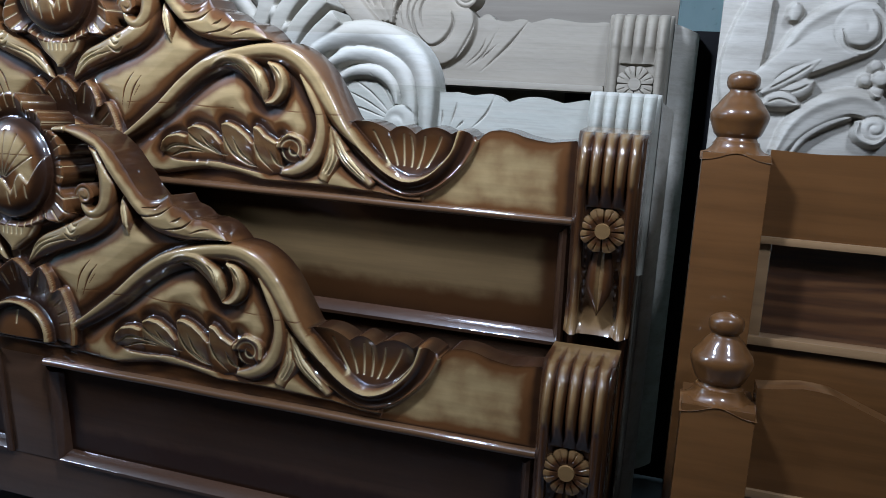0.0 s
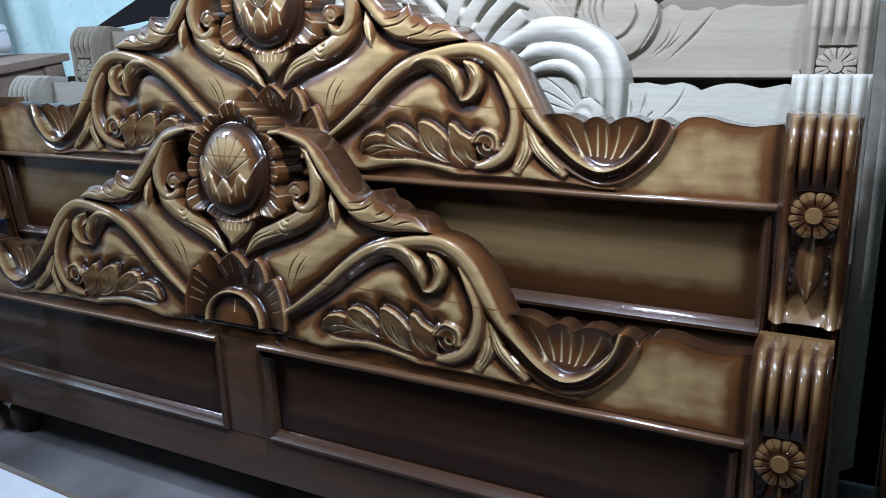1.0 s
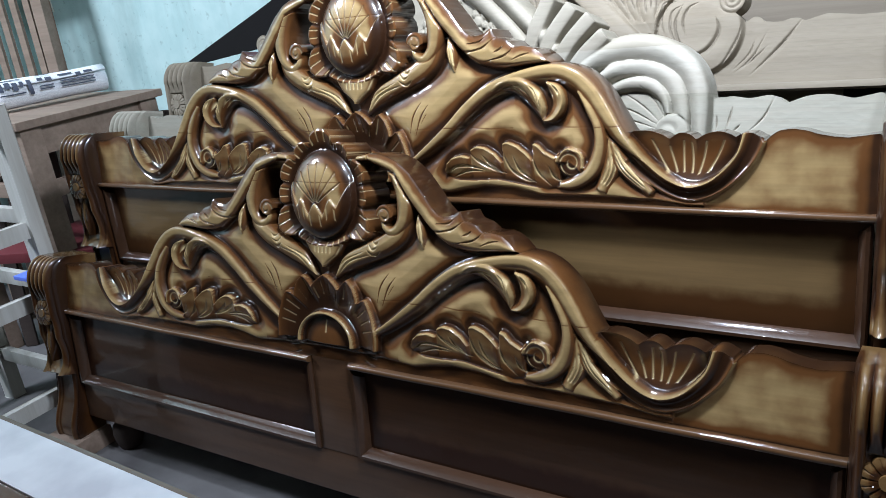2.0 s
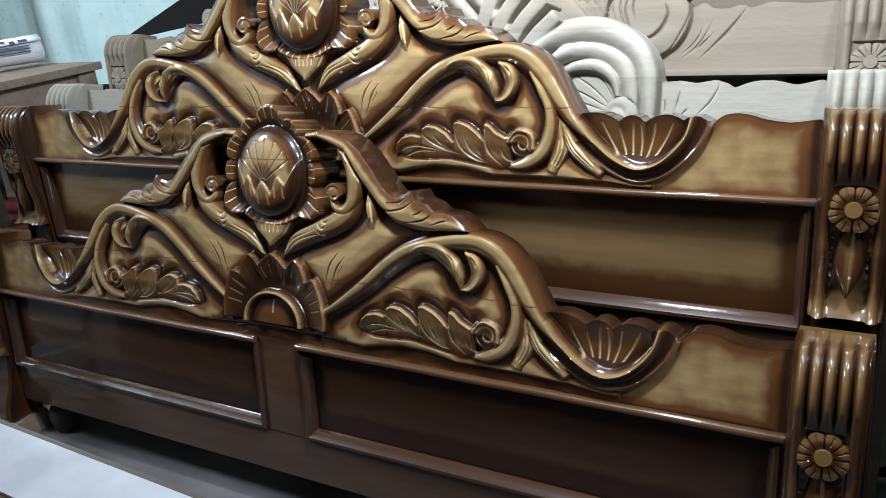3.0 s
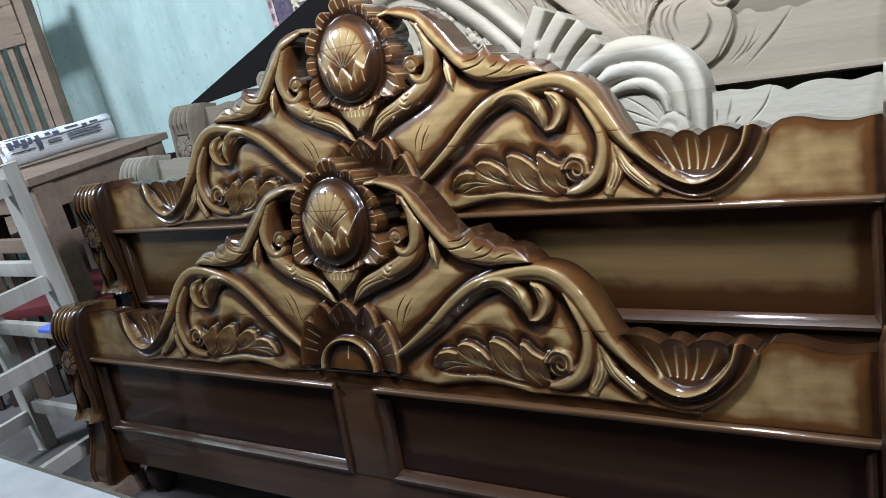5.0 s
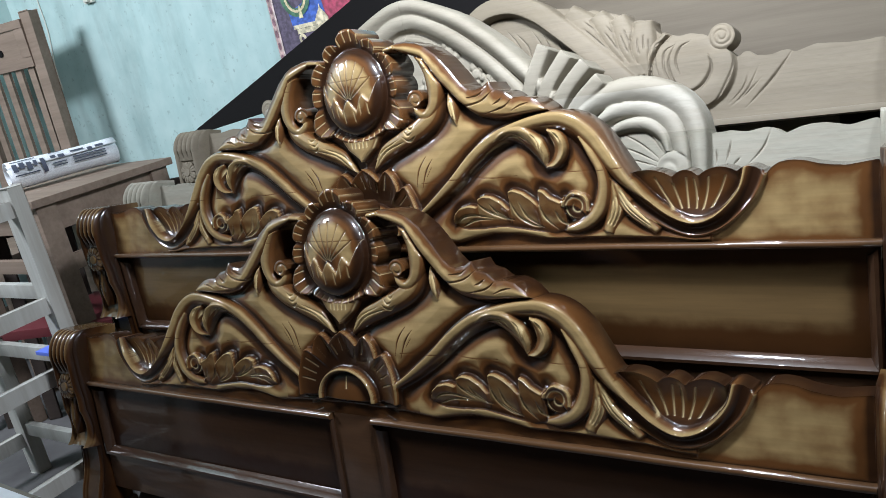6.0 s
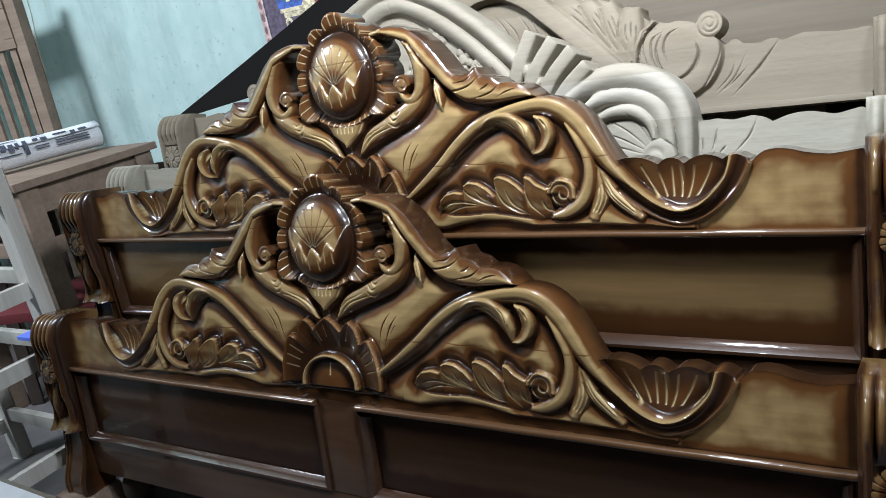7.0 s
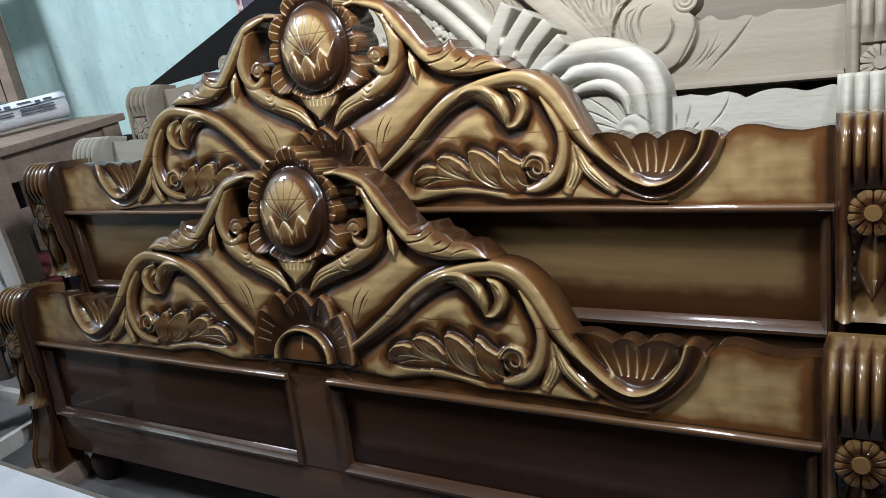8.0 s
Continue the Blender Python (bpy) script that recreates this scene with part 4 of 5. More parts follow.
def post(owner, x0, x1, z0, z1, rose_z, mat, folded=True):
    """A reeded post: five rounds roll over its top; a rosette, a pendant leaf and a scooped foot below."""
    w = x1 - x0
    step = rose_z - 0.148
    low = [z0 + (step - z0) * k / 24 for k in range(24)]
    mid = [step + 0.0015 + (z1 - 0.056 - step) * k / 80 for k in range(80)]
    zs = low + [step - 0.001] + mid + list(z1 - 0.055 + 0.055 * np.sin(np.linspace(0.02, math.pi / 2, 16)))

    def swell_y(z):
        d = z1 - z
        fold = 0.12 * max(0.0, rose_z - z) if folded else 0.0
        roll = -fold + (0.040 * math.sqrt(max(0.0, 1 - ((0.055 - d) / 0.055) ** 2)) if d < 0.055 else 0.040 - 0.014 * min(1, (d - 0.055) / 0.10))
        if z < step:
            return roll - 0.020 + 0.026 * math.exp(-(((z - z0 - 0.02) / 0.06) ** 2))
        return roll - 0.008 * math.sin(math.pi * min(1, (z - step) / 0.09)) + 0.014 * math.exp(-(z - step) / 0.016)

    def reeds(u, v):
        """0 in the gaps between the five reeds and on the flat margins, 1 on a reed's back."""
        q = (u - 0.05) / 0.90 * 5
        if not 0 < q < 5:
            return 0.1
        k = min(1, max(0, (v - rose_z - 0.030) / 0.03))
        side = 1 if q < 0.9 or q > 4.1 else 0
        k = max(k, 0.8 * side)
        return 0.25 + (abs(math.sin(math.pi * q)) ** 0.6 - 0.25) * k

    def bell(u):
        return max(0.0, math.sin(math.pi * min(1, max(0, (u - 0.2) / 0.6)))) ** 0.5

    def face(u, v):
        x = x0 + w * u
        reed = reeds(u, v)
        if step < v < rose_z + 0.03:
            reed -= 0.5 * bell(u)
            if v < rose_z - 0.02 and 0.24 < u < 0.76:
                # short knife nicks on both sides of the pendant leaf
                n = (v - 0.4 * abs(u - 0.5) * w) / 0.013
                reed -= 0.12 * math.exp(-(((n - round(n)) / 0.12) ** 2)) * (0.22 < abs(u - 0.5))
        side = 1 - abs(2 * u - 1) ** 12
        return (x, -(swell_y(v) * (0.6 + 0.4 * side) + 0.012 * reed * side), v)

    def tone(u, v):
        # darker in the reed gaps and under the step: staining with recess shade
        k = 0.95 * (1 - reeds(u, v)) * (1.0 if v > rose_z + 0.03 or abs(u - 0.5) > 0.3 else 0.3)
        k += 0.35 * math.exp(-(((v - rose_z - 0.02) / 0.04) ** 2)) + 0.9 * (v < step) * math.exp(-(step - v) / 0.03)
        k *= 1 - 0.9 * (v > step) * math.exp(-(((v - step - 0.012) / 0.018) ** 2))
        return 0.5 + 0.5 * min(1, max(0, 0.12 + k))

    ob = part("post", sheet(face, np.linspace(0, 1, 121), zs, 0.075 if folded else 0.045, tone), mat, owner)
    xm = (x0 + x1) / 2
    flower("rosette", ob, xm, -0.030, rose_z, 0.032, mat)
    part("pendant_leaf", ribbon([(xm, rose_z - 0.03), (xm, rose_z - 0.06), (xm, rose_z - 0.085), (xm, rose_z - 0.118)], [0.012, 0.017, 0.016, 0.001], [0.004, 0.008, 0.008, 0.003], base=0.020, back=0.0, n=36, creases=[(0.0, 0.003, 0.08)]), mat, ob)
    return ob


def panel_frame(owner, x0, x1, z0, z1, mat):
    """A sunk panel with mitred mouldings round it."""
    made = []

    def f(u, v):
        return (x0 + (x1 - x0) * u, 0.012, z0 + (z1 - z0) * v)

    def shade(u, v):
        # stained dark along the mouldings with the rail's shadow added, and more so towards the bottom
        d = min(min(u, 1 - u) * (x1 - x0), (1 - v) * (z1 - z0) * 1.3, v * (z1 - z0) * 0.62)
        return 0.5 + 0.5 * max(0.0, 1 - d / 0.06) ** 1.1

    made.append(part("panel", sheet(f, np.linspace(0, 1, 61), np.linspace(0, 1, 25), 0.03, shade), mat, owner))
    for name, a, b, inw in (("moulding", (x0, z0), (x1, z0), 1), ("moulding", (x0, z0), (x0, z1), 1), ("moulding", (x1, z0), (x1, z1), -1)):
        horiz = a[1] == b[1]
        bm = bmesh.new()
        bm.loops.layers.uv.new("uv")
        prof = [(0.0, 0.02), (0.0, -0.004), (0.003, -0.008), (0.008, -0.008), (0.012, -0.003), (0.018, 0.011), (0.018, 0.02)]
        ends = []
        for k, end in enumerate((a, b)):
            ring = []
            for d, y in prof:
                m = d * (1 if k == 0 else -1)
                ring.append(bm.verts.new((end[0] + m, y, end[1] + inw * d) if horiz else (end[0] + inw * d, y, end[1] + m)))
            ends.append(ring)
        for j in range(len(prof) - 1):
            bm.faces.new((ends[0][j], ends[0][j + 1], ends[1][j + 1], ends[1][j]))
        bm.faces.new(ends[0])
        bm.faces.new(ends[1][::-1])
        made.append(part(name, bm, rail_mat, owner, angle=25))
    return made


def plank(owner, name, x0, x1, y0, y1, z0, z1, mat, bevel=0.002):
    bm = bmesh.new()
    bm.loops.layers.uv.new("uv")
    box(bm, x0, x1, y0, y1, z0, z1, bevel)
    for f in bm.faces:
        for lp in f.loops:
            lp[bm.loops.layers.uv[0]].uv = (0, 0.5)
    return part(name, bm, mat, owner)


def nosing(owner, z, x0, x1):
    """A thin half-round rail, not quite straight."""
    bm = bmesh.new()
    bm.loops.layers.uv.new("uv")
    rows = []
    for x in np.linspace(x0, x1, 40):
        wave = 0.0006 * math.sin(7 * x) + 0.0003 * math.sin(31 * x)
        ring = [(0.03, 0.0055), (-0.007, 0.0055)]
        ring += [(-0.008 - 0.0055 * math.sin(a), 0.0055 * math.cos(a)) for a in np.linspace(0.2, math.pi - 0.2, 8)]
        ring += [(-0.007, -0.0055), (0.03, -0.0055)]
        rows.append([bm.verts.new((x, y, z + wave + dz)) for y, dz in ring])
    for a, b in zip(rows, rows[1:]):
        for k in range(len(a)):
            q = (k + 1) % len(a)
            bm.faces.new((a[k], a[q], b[q], b[k]))
    bm.faces.new(rows[0])
    bm.faces.new(rows[-1][::-1])
    return part("rail", bm, nose_mat, owner, angle=60)


def lacquered_board(name, m, dz_crest, dz_rail, deep, label):
    """A carved bed end: crest, end boards, rail, two sunk panels, bottom rail, centre stile and two posts. Below the rail it stands steeper."""
    ob = empty(name, m)
    crest(ob, dz_crest)
    rz = 0.312 + dz_rail
    nosing(ob, rz - 0.002, -0.802, -0.060)
    nosing(ob, rz - 0.002, 0.034, 0.802)
    plank(ob, "rail_board", -0.80, 0.80, 0.002, 0.032, rz + 0.003, 0.318 + dz_crest + 0.004 if dz_crest > dz_rail - 0.03 else rz + 0.02, field, 0.0)
    top = 0.437 + dz_crest
    for x0, x1 in ((0.803, 0.890), (-0.890, -0.803)):
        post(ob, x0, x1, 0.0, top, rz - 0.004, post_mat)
    z1, z0 = rz - 0.007, rz - deep
    pieces = [plank(ob, "centre_stile", -0.058, 0.032, -0.001, 0.03, z0, z1 + 0.011, rail_mat)]
    for x0, x1 in ((-0.80, -0.058), (0.032, 0.80)):
        pieces += panel_frame(ob, x0, x1, z0, z1, panel_lit if dz_crest else panel_mat)
    pieces.append(plank(ob, "bottom_rail", -0.80, 0.80, 0.0, 0.03, z0 - 0.085, z0, rail_mat))
    if z0 > 0.25:
        pieces.append(plank(ob, "lower_board", -0.80, 0.80, 0.006, 0.03, 0.07, z0 - 0.087, panel_mat))
    for piece in pieces:
        piece.matrix_basis = pose(0, 0, rz, FOLD) @ pose(0, 0, -rz)
    return tagged(ob, label, "bed board", "lacquered bed boards")


FOLD = 7.0
LEAN = 14.0
lacquered_board("carved_footboard", pose(0, 0, 0, -LEAN), 0.0, 0.0, 0.178, "glossy brown lacquered carved wooden footboard leaning back")
lacquered_board("carved_headboard", pose(0.005, 0.150, 0.002, -LEAN + 4.35), 0.243, 0.250, 0.189, "taller glossy brown lacquered carved headboard standing behind the footboard")


# ---- unpainted boards behind ----
W_BAND_1 = [(-0.040, 0.993), (0.0, 0.993), (0.041, 0.985), (0.115, 0.950), (0.178, 0.906), (0.222, 0.867), (0.274, 0.815), (0.310, 0.775)]
W_BAND_2 = [(-0.040, 0.964), (0.0, 0.966), (0.039, 0.958), (0.106, 0.920), (0.169, 0.872), (0.219, 0.825), (0.255, 0.785)]
W_BAND_3 = [(-0.030, 0.930), (0.0, 0.932), (0.040, 0.921), (0.060, 0.898)]
W_FINGERS = [[(0.296, 0.866), (0.270, 0.819), (0.250, 0.772)], [(0.335, 0.849), (0.302, 0.810), (0.277, 0.764)], [(0.368, 0.829), (0.333, 0.796), (0.306, 0.758)], [(0.392, 0.801), (0.363, 0.778), (0.336, 0.751)]]
W_ARCH_1 = [(0.343, 0.740), (0.383, 0.770), (0.434, 0.782), (0.485, 0.775), (0.525, 0.750), (0.547, 0.708), (0.551, 0.641)]
W_ARCH_2 = [(0.365, 0.723), (0.412, 0.749), (0.461, 0.751), (0.500, 0.731), (0.518, 0.695), (0.523, 0.643)]
W_ARCH_3 = [(0.384, 0.698), (0.421, 0.723), (0.464, 0.724), (0.491, 0.704), (0.501, 0.671)]
W_TOP = [(0.558, 0.700), (0.597, 0.702), (0.620, 0.698), (0.648, 0.703), (0.664, 0.698), (0.673, 0.690), (0.701, 0.700), (0.731, 0.701), (0.761, 0.694), (0.793, 0.701)]
W_RAYS = [[(0.489, 0.659), (0.453, 0.692), (0.415, 0.716)], [(0.487, 0.656), (0.443, 0.680), (0.404, 0.696)], [(0.484, 0.652), (0.437, 0.667), (0.398, 0.675)], [(0.496, 0.663), (0.472, 0.701), (0.450, 0.727)]]
W_CUTS = [[(0.596, 0.688), (0.592, 0.669), (0.585, 0.647)], [(0.572, 0.675), (0.573, 0.661), (0.571, 0.648)], [(0.609, 0.659), (0.603, 0.653), (0.596, 0.645)], [(0.656, 0.700), (0.641, 0.669), (0.618, 0.645)]]

V_LIMB = [(0.040, 0.925), (0.090, 0.953), (0.150, 0.955), (0.205, 0.930), (0.250, 0.893), (0.300, 0.848), (0.350, 0.800), (0.395, 0.758), (0.450, 0.715)]
V_TOP = [(0.235, 0.935), (0.255, 0.932), (0.278, 0.929), (0.300, 0.919), (0.318, 0.918), (0.337, 0.910), (0.352, 0.906), (0.372, 0.898), (0.388, 0.883), (0.402, 0.886), (0.418, 0.881), (0.432, 0.866), (0.440, 0.853), (0.455, 0.853), (0.470, 0.844), (0.480, 0.842), (0.500, 0.843), (0.522, 0.838), (0.543, 0.825), (0.561, 0.806), (0.575, 0.792), (0.585, 0.800), (0.596, 0.799), (0.605, 0.790), (0.629, 0.788), (0.645, 0.793), (0.658, 0.793), (0.666, 0.787), (0.698, 0.796), (0.748, 0.790), (0.802, 0.791)]
V_LOBES = [([(0.395, 0.790), (0.332, 0.862), (0.276, 0.912)], [0.014, 0.026, 0.020]), ([(0.400, 0.790), (0.362, 0.850), (0.330, 0.896)], [0.012, 0.022, 0.018]), ([(0.408, 0.788), (0.386, 0.838), (0.368, 0.884)], [0.012, 0.022, 0.018]), ([(0.420, 0.786), (0.410, 0.832), (0.412, 0.868)], [0.012, 0.024, 0.020]), ([(0.440, 0.772), (0.436, 0.810), (0.455, 0.838)], [0.012, 0.020, 0.016])]
V_LINES = [[(0.472, 0.831), (0.457, 0.799), (0.466, 0.762), (0.490, 0.741)], [(0.457, 0.834), (0.436, 0.832), (0.432, 0.802), (0.441, 0.771)], [(0.469, 0.827), (0.450, 0.815), (0.449, 0.785), (0.465, 0.752)], [(0.499, 0.830), (0.479, 0.820), (0.470, 0.797), (0.477, 0.771)]]
V_CRESCENT = [(0.466, 0.762), (0.490, 0.741), (0.515, 0.751), (0.531, 0.778), (0.527, 0.801)]
V_RING = [(0.570, 0.793), (0.566, 0.772), (0.557, 0.752), (0.539, 0.723), (0.510, 0.702)]
V_CUTS = [[(0.590, 0.762), (0.580, 0.737), (0.552, 0.709)], [(0.609, 0.774), (0.586, 0.732), (0.557, 0.706)], [(0.612, 0.752), (0.590, 0.730), (0.562, 0.708)]]
V_STROKES = [[(0.142, 0.906), (0.171, 0.873), (0.182, 0.839)], [(0.204, 0.896), (0.220, 0.860), (0.224, 0.832)], [(0.180, 0.905), (0.202, 0.869), (0.207, 0.840)], [(0.235, 0.880), (0.246, 0.855), (0.250, 0.832)], [(0.125, 0.912), (0.150, 0.880), (0.163, 0.850)], [(0.256, 0.855), (0.266, 0.832), (0.268, 0.815)]]


W_FLOWERS = [(0.091, 0.897), (0.149, 0.848), (0.041, 0.838)]
W_BOSS = [(0.185, 0.822), (0.507, 0.648)]

def pale_board(name, m, mat, top_line, crest_top, z_rail, carve, cheek_wide, label):
    """A raw carved bed end; carve lays its relief over the flat board."""
    ob = empty(name, m)
    xs, zs = [p[0] for p in top_line], [p[1] for p in top_line]
    line = [p for p in crest_top if p[0] < xs[0]] + [p for p in zip(xs, zs) if p[0] < 0.80] + [(0.80, zs[-1])]
    r = Relief(0.80, z_rail, max(p[1] for p in line) + 0.10, 0.0014)
    r.lay("board", r.Z < np.interp(r.X, [p[0] for p in line], [p[1] for p in line]), 0.0, 0.0, True)
    carve(r)
    for piece, me in r.meshes(mat, True, 0.035):
        new(piece, me).parent = ob
    plank(ob, "rail", -0.80, 0.80, -0.026 if z_rail > 0.6 else -0.014, 0.035, z_rail - 0.012, z_rail - 0.001, mat, 0.003)
    plank(ob, "lower_board", -0.80, 0.80, 0.012, 0.035, 0.06, z_rail - (0.15 if z_rail > 0.6 else 0.013), mat)
    top = zs[-1] + 0.012
    for x0, x1 in ((0.80, 0.90), (-0.90, -0.80)):
        post(ob, x0, x1, 0.0, top, top - 0.112, mat, False)
        # the cheek on the outside of the post, a little lower and set back, bowed like a sleigh bed's
        sign = 1 if x0 > 0 else -1

        def cheek(u, v):
            return (sign * (0.901 + cheek_wide * u), 0.012 + 0.03 * u**2 - 0.012 * math.sin(math.pi * v) + 0.02 * u * (1 - v), 0.02 + (top - 0.03 - 0.012 * u) * v)

        part("cheek", sheet(cheek, np.linspace(0, 1, 9), np.linspace(0, 1, 30), 0.085), pale_side, ob)
    return tagged(ob, label, "bed board", "unvarnished bed boards")


def carve_footboard(r):
    r.strand("band", W_BAND_3, [0.010], [0.010], "roll")
    r.disc("boss", W_BOSS[0], 0.026, 0.012, 0.0001)
    for k in range(5):
        t = 0.5 + 0.42 * k
        r.cut([(W_BOSS[0][0] + q * math.cos(t), W_BOSS[0][1] + q * math.sin(t)) for q in (0.006, 0.012, 0.020)], 0.0008, 0.003)
    for c in W_FLOWERS:
        r.blossom("flower", c, 0.025, 0.007, 5)
    r.strand("band", W_BAND_2, [0.0165], [0.018], "roll")
    r.strand("band", W_BAND_1, [0.0175], [0.026], "roll")
    for p in W_FINGERS[::-1]:
        r.strand("finger", p, [0.0150], [0.030, 0.024, 0.016], "flat")
    r.strand("band", W_ARCH_3, [0.004, 0.010, 0.012, 0.010, 0.006], [0.012], "roll")
    r.strand("band", W_ARCH_2, [0.006, 0.014, 0.017, 0.017, 0.015, 0.012], [0.015], "roll")
    r.strand("band", W_ARCH_1, [0.008, 0.019, 0.023, 0.023, 0.021, 0.018, 0.014], [0.022], "roll")
    for p in W_RAYS:
        r.cut(p, 0.001, 0.0032)
    r.disc("boss", W_BOSS[1], 0.028, 0.018, 0.5)
    for p in W_CUTS:
        r.cut(p, 0.001, 0.0032)


def carve_headboard(r):
    for p in V_STROKES:
        r.cut(p, 0.001, 0.0032)
    for k, (p, wide) in enumerate(V_LOBES):
        r.strand("leaf", p, wide, [0.010, 0.016, 0.013], "round", cuts=[(-0.55, 0.35, 0.75), (-0.15, 0.45, 0.85), (0.3, 0.4, 0.8)])
    r.strand("band", V_LIMB, [0.020, 0.021, 0.0215, 0.0215, 0.021, 0.020, 0.016], [0.022], "flat")
    # the big curl: a flat round with rings cut round it
    d = np.hypot(r.X - 0.497, r.Z - 0.780)
    r.lay("disc", (d < 0.076) & (r.Z < table(r.X, V_TOP)), 0.012 * smooth01((0.076 - d) / 0.006) + 0.003 * np.exp(-((d - 0.05) / 0.02) ** 2), 0.0)
    r.disc("disc", (0.552, 0.829), 0.023, 0.02, 2.0)
    for p in V_LINES:
        r.cut(p, 0.0013, 0.004)
    r.cut(V_CRESCENT, 0.0026, 0.008)
    r.cut(V_RING, 0.0014, 0.004)
    for p in V_CUTS:
        r.cut(p, 0.001, 0.0032)
    r.cut([(0.660, 0.787), (0.628, 0.746), (0.585, 0.703)], 0.0020, 0.005)


pale_board("pale_footboard", pose(0, 0.248, 0, -LEAN), pale_wood, W_TOP, [(0.0, 0.965), (0.06, 0.955), (0.12, 0.92), (0.20, 0.855), (0.28, 0.79), (0.36, 0.76), (0.42, 0.74), (0.50, 0.73), (0.54, 0.70)], 0.50, carve_footboard, 0.016, "whitish unvarnished bed board with bold carved bands")
pale_board("pale_headboard", pose(0, 0.424, 0, -LEAN), pale_wood_2, V_TOP, [(0.0, 0.93), (0.05, 0.94), (0.1, 0.955), (0.2, 0.94)], 0.687, carve_headboard, 0.040, "taller unvarnished bed board with a carved disc and leaves")

# blocks that lift the leaning boards off the floor
for x, y in ((-0.85, 0.03), (0.85, 0.03), (-0.85, 0.2), (0.85, 0.2), (-0.85, 0.32), (0.85, 0.32), (-0.85, 0.49), (0.85, 0.49)):
    bm = bmesh.new(); box(bm, -0.06, 0.06, -0.05, 0.05, -0.05, -0.003, 0.004)
    ob = tagged(part("wood_block", bm, brown_wood), "rough brown wooden block under a leaning bed board", "block", "blocks under the boards")
    ob.location = (x, y, 0)

# a plain plywood sheet and a black sheet stand behind the pale boards
bm = bmesh.new(); box(bm, 0.05, 0.90, 0, 0.018, -0.04, 1.30, 0.002)
ply = raw_wood("plywood", (0.125, 0.103, 0.072), (0.085, 0.067, 0.045))
tagged(part("plywood_sheet", bm, ply), "plain brown plywood sheet leaning behind the bed boards", "plywood").matrix_basis = pose(0, 0.60, 0, -LEAN)
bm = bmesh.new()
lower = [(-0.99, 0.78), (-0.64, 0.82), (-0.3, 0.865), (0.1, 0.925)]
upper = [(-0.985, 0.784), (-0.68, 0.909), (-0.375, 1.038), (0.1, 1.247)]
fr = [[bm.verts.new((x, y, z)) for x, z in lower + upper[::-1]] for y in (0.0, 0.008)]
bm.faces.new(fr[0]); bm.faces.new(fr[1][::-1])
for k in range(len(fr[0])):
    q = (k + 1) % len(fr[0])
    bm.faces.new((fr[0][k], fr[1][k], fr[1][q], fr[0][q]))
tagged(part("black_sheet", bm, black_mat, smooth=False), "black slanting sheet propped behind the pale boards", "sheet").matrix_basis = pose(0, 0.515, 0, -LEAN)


# an added near-black board keeps the gap between the beds dark
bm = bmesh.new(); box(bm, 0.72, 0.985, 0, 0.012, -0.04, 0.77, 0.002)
tagged(part("gap_shade_board", bm, black_mat), "near-black board added to darken the gap between the beds", "board").matrix_basis = pose(0, 0.515, 0, -LEAN)


# ---- the honey-coloured bed to the east ----
def finial(owner, x, z, mat):
    prof = [(0.030, 0.0), (0.026, 0.005), (0.025, 0.009), (0.029, 0.013), (0.033, 0.023), (0.0365, 0.034), (0.035, 0.042), (0.029, 0.050), (0.022, 0.060), (0.0165, 0.066), (0.016, 0.069), (0.019, 0.072), (0.0205, 0.079), (0.0185, 0.087), (0.010, 0.092), (0.002, 0.094)]
    ob = part("finial", turned(smooth_profile(prof, 48), 32, 0, 0), mat, owner)
    ob.location = (x, 0.0, z)
    return ob


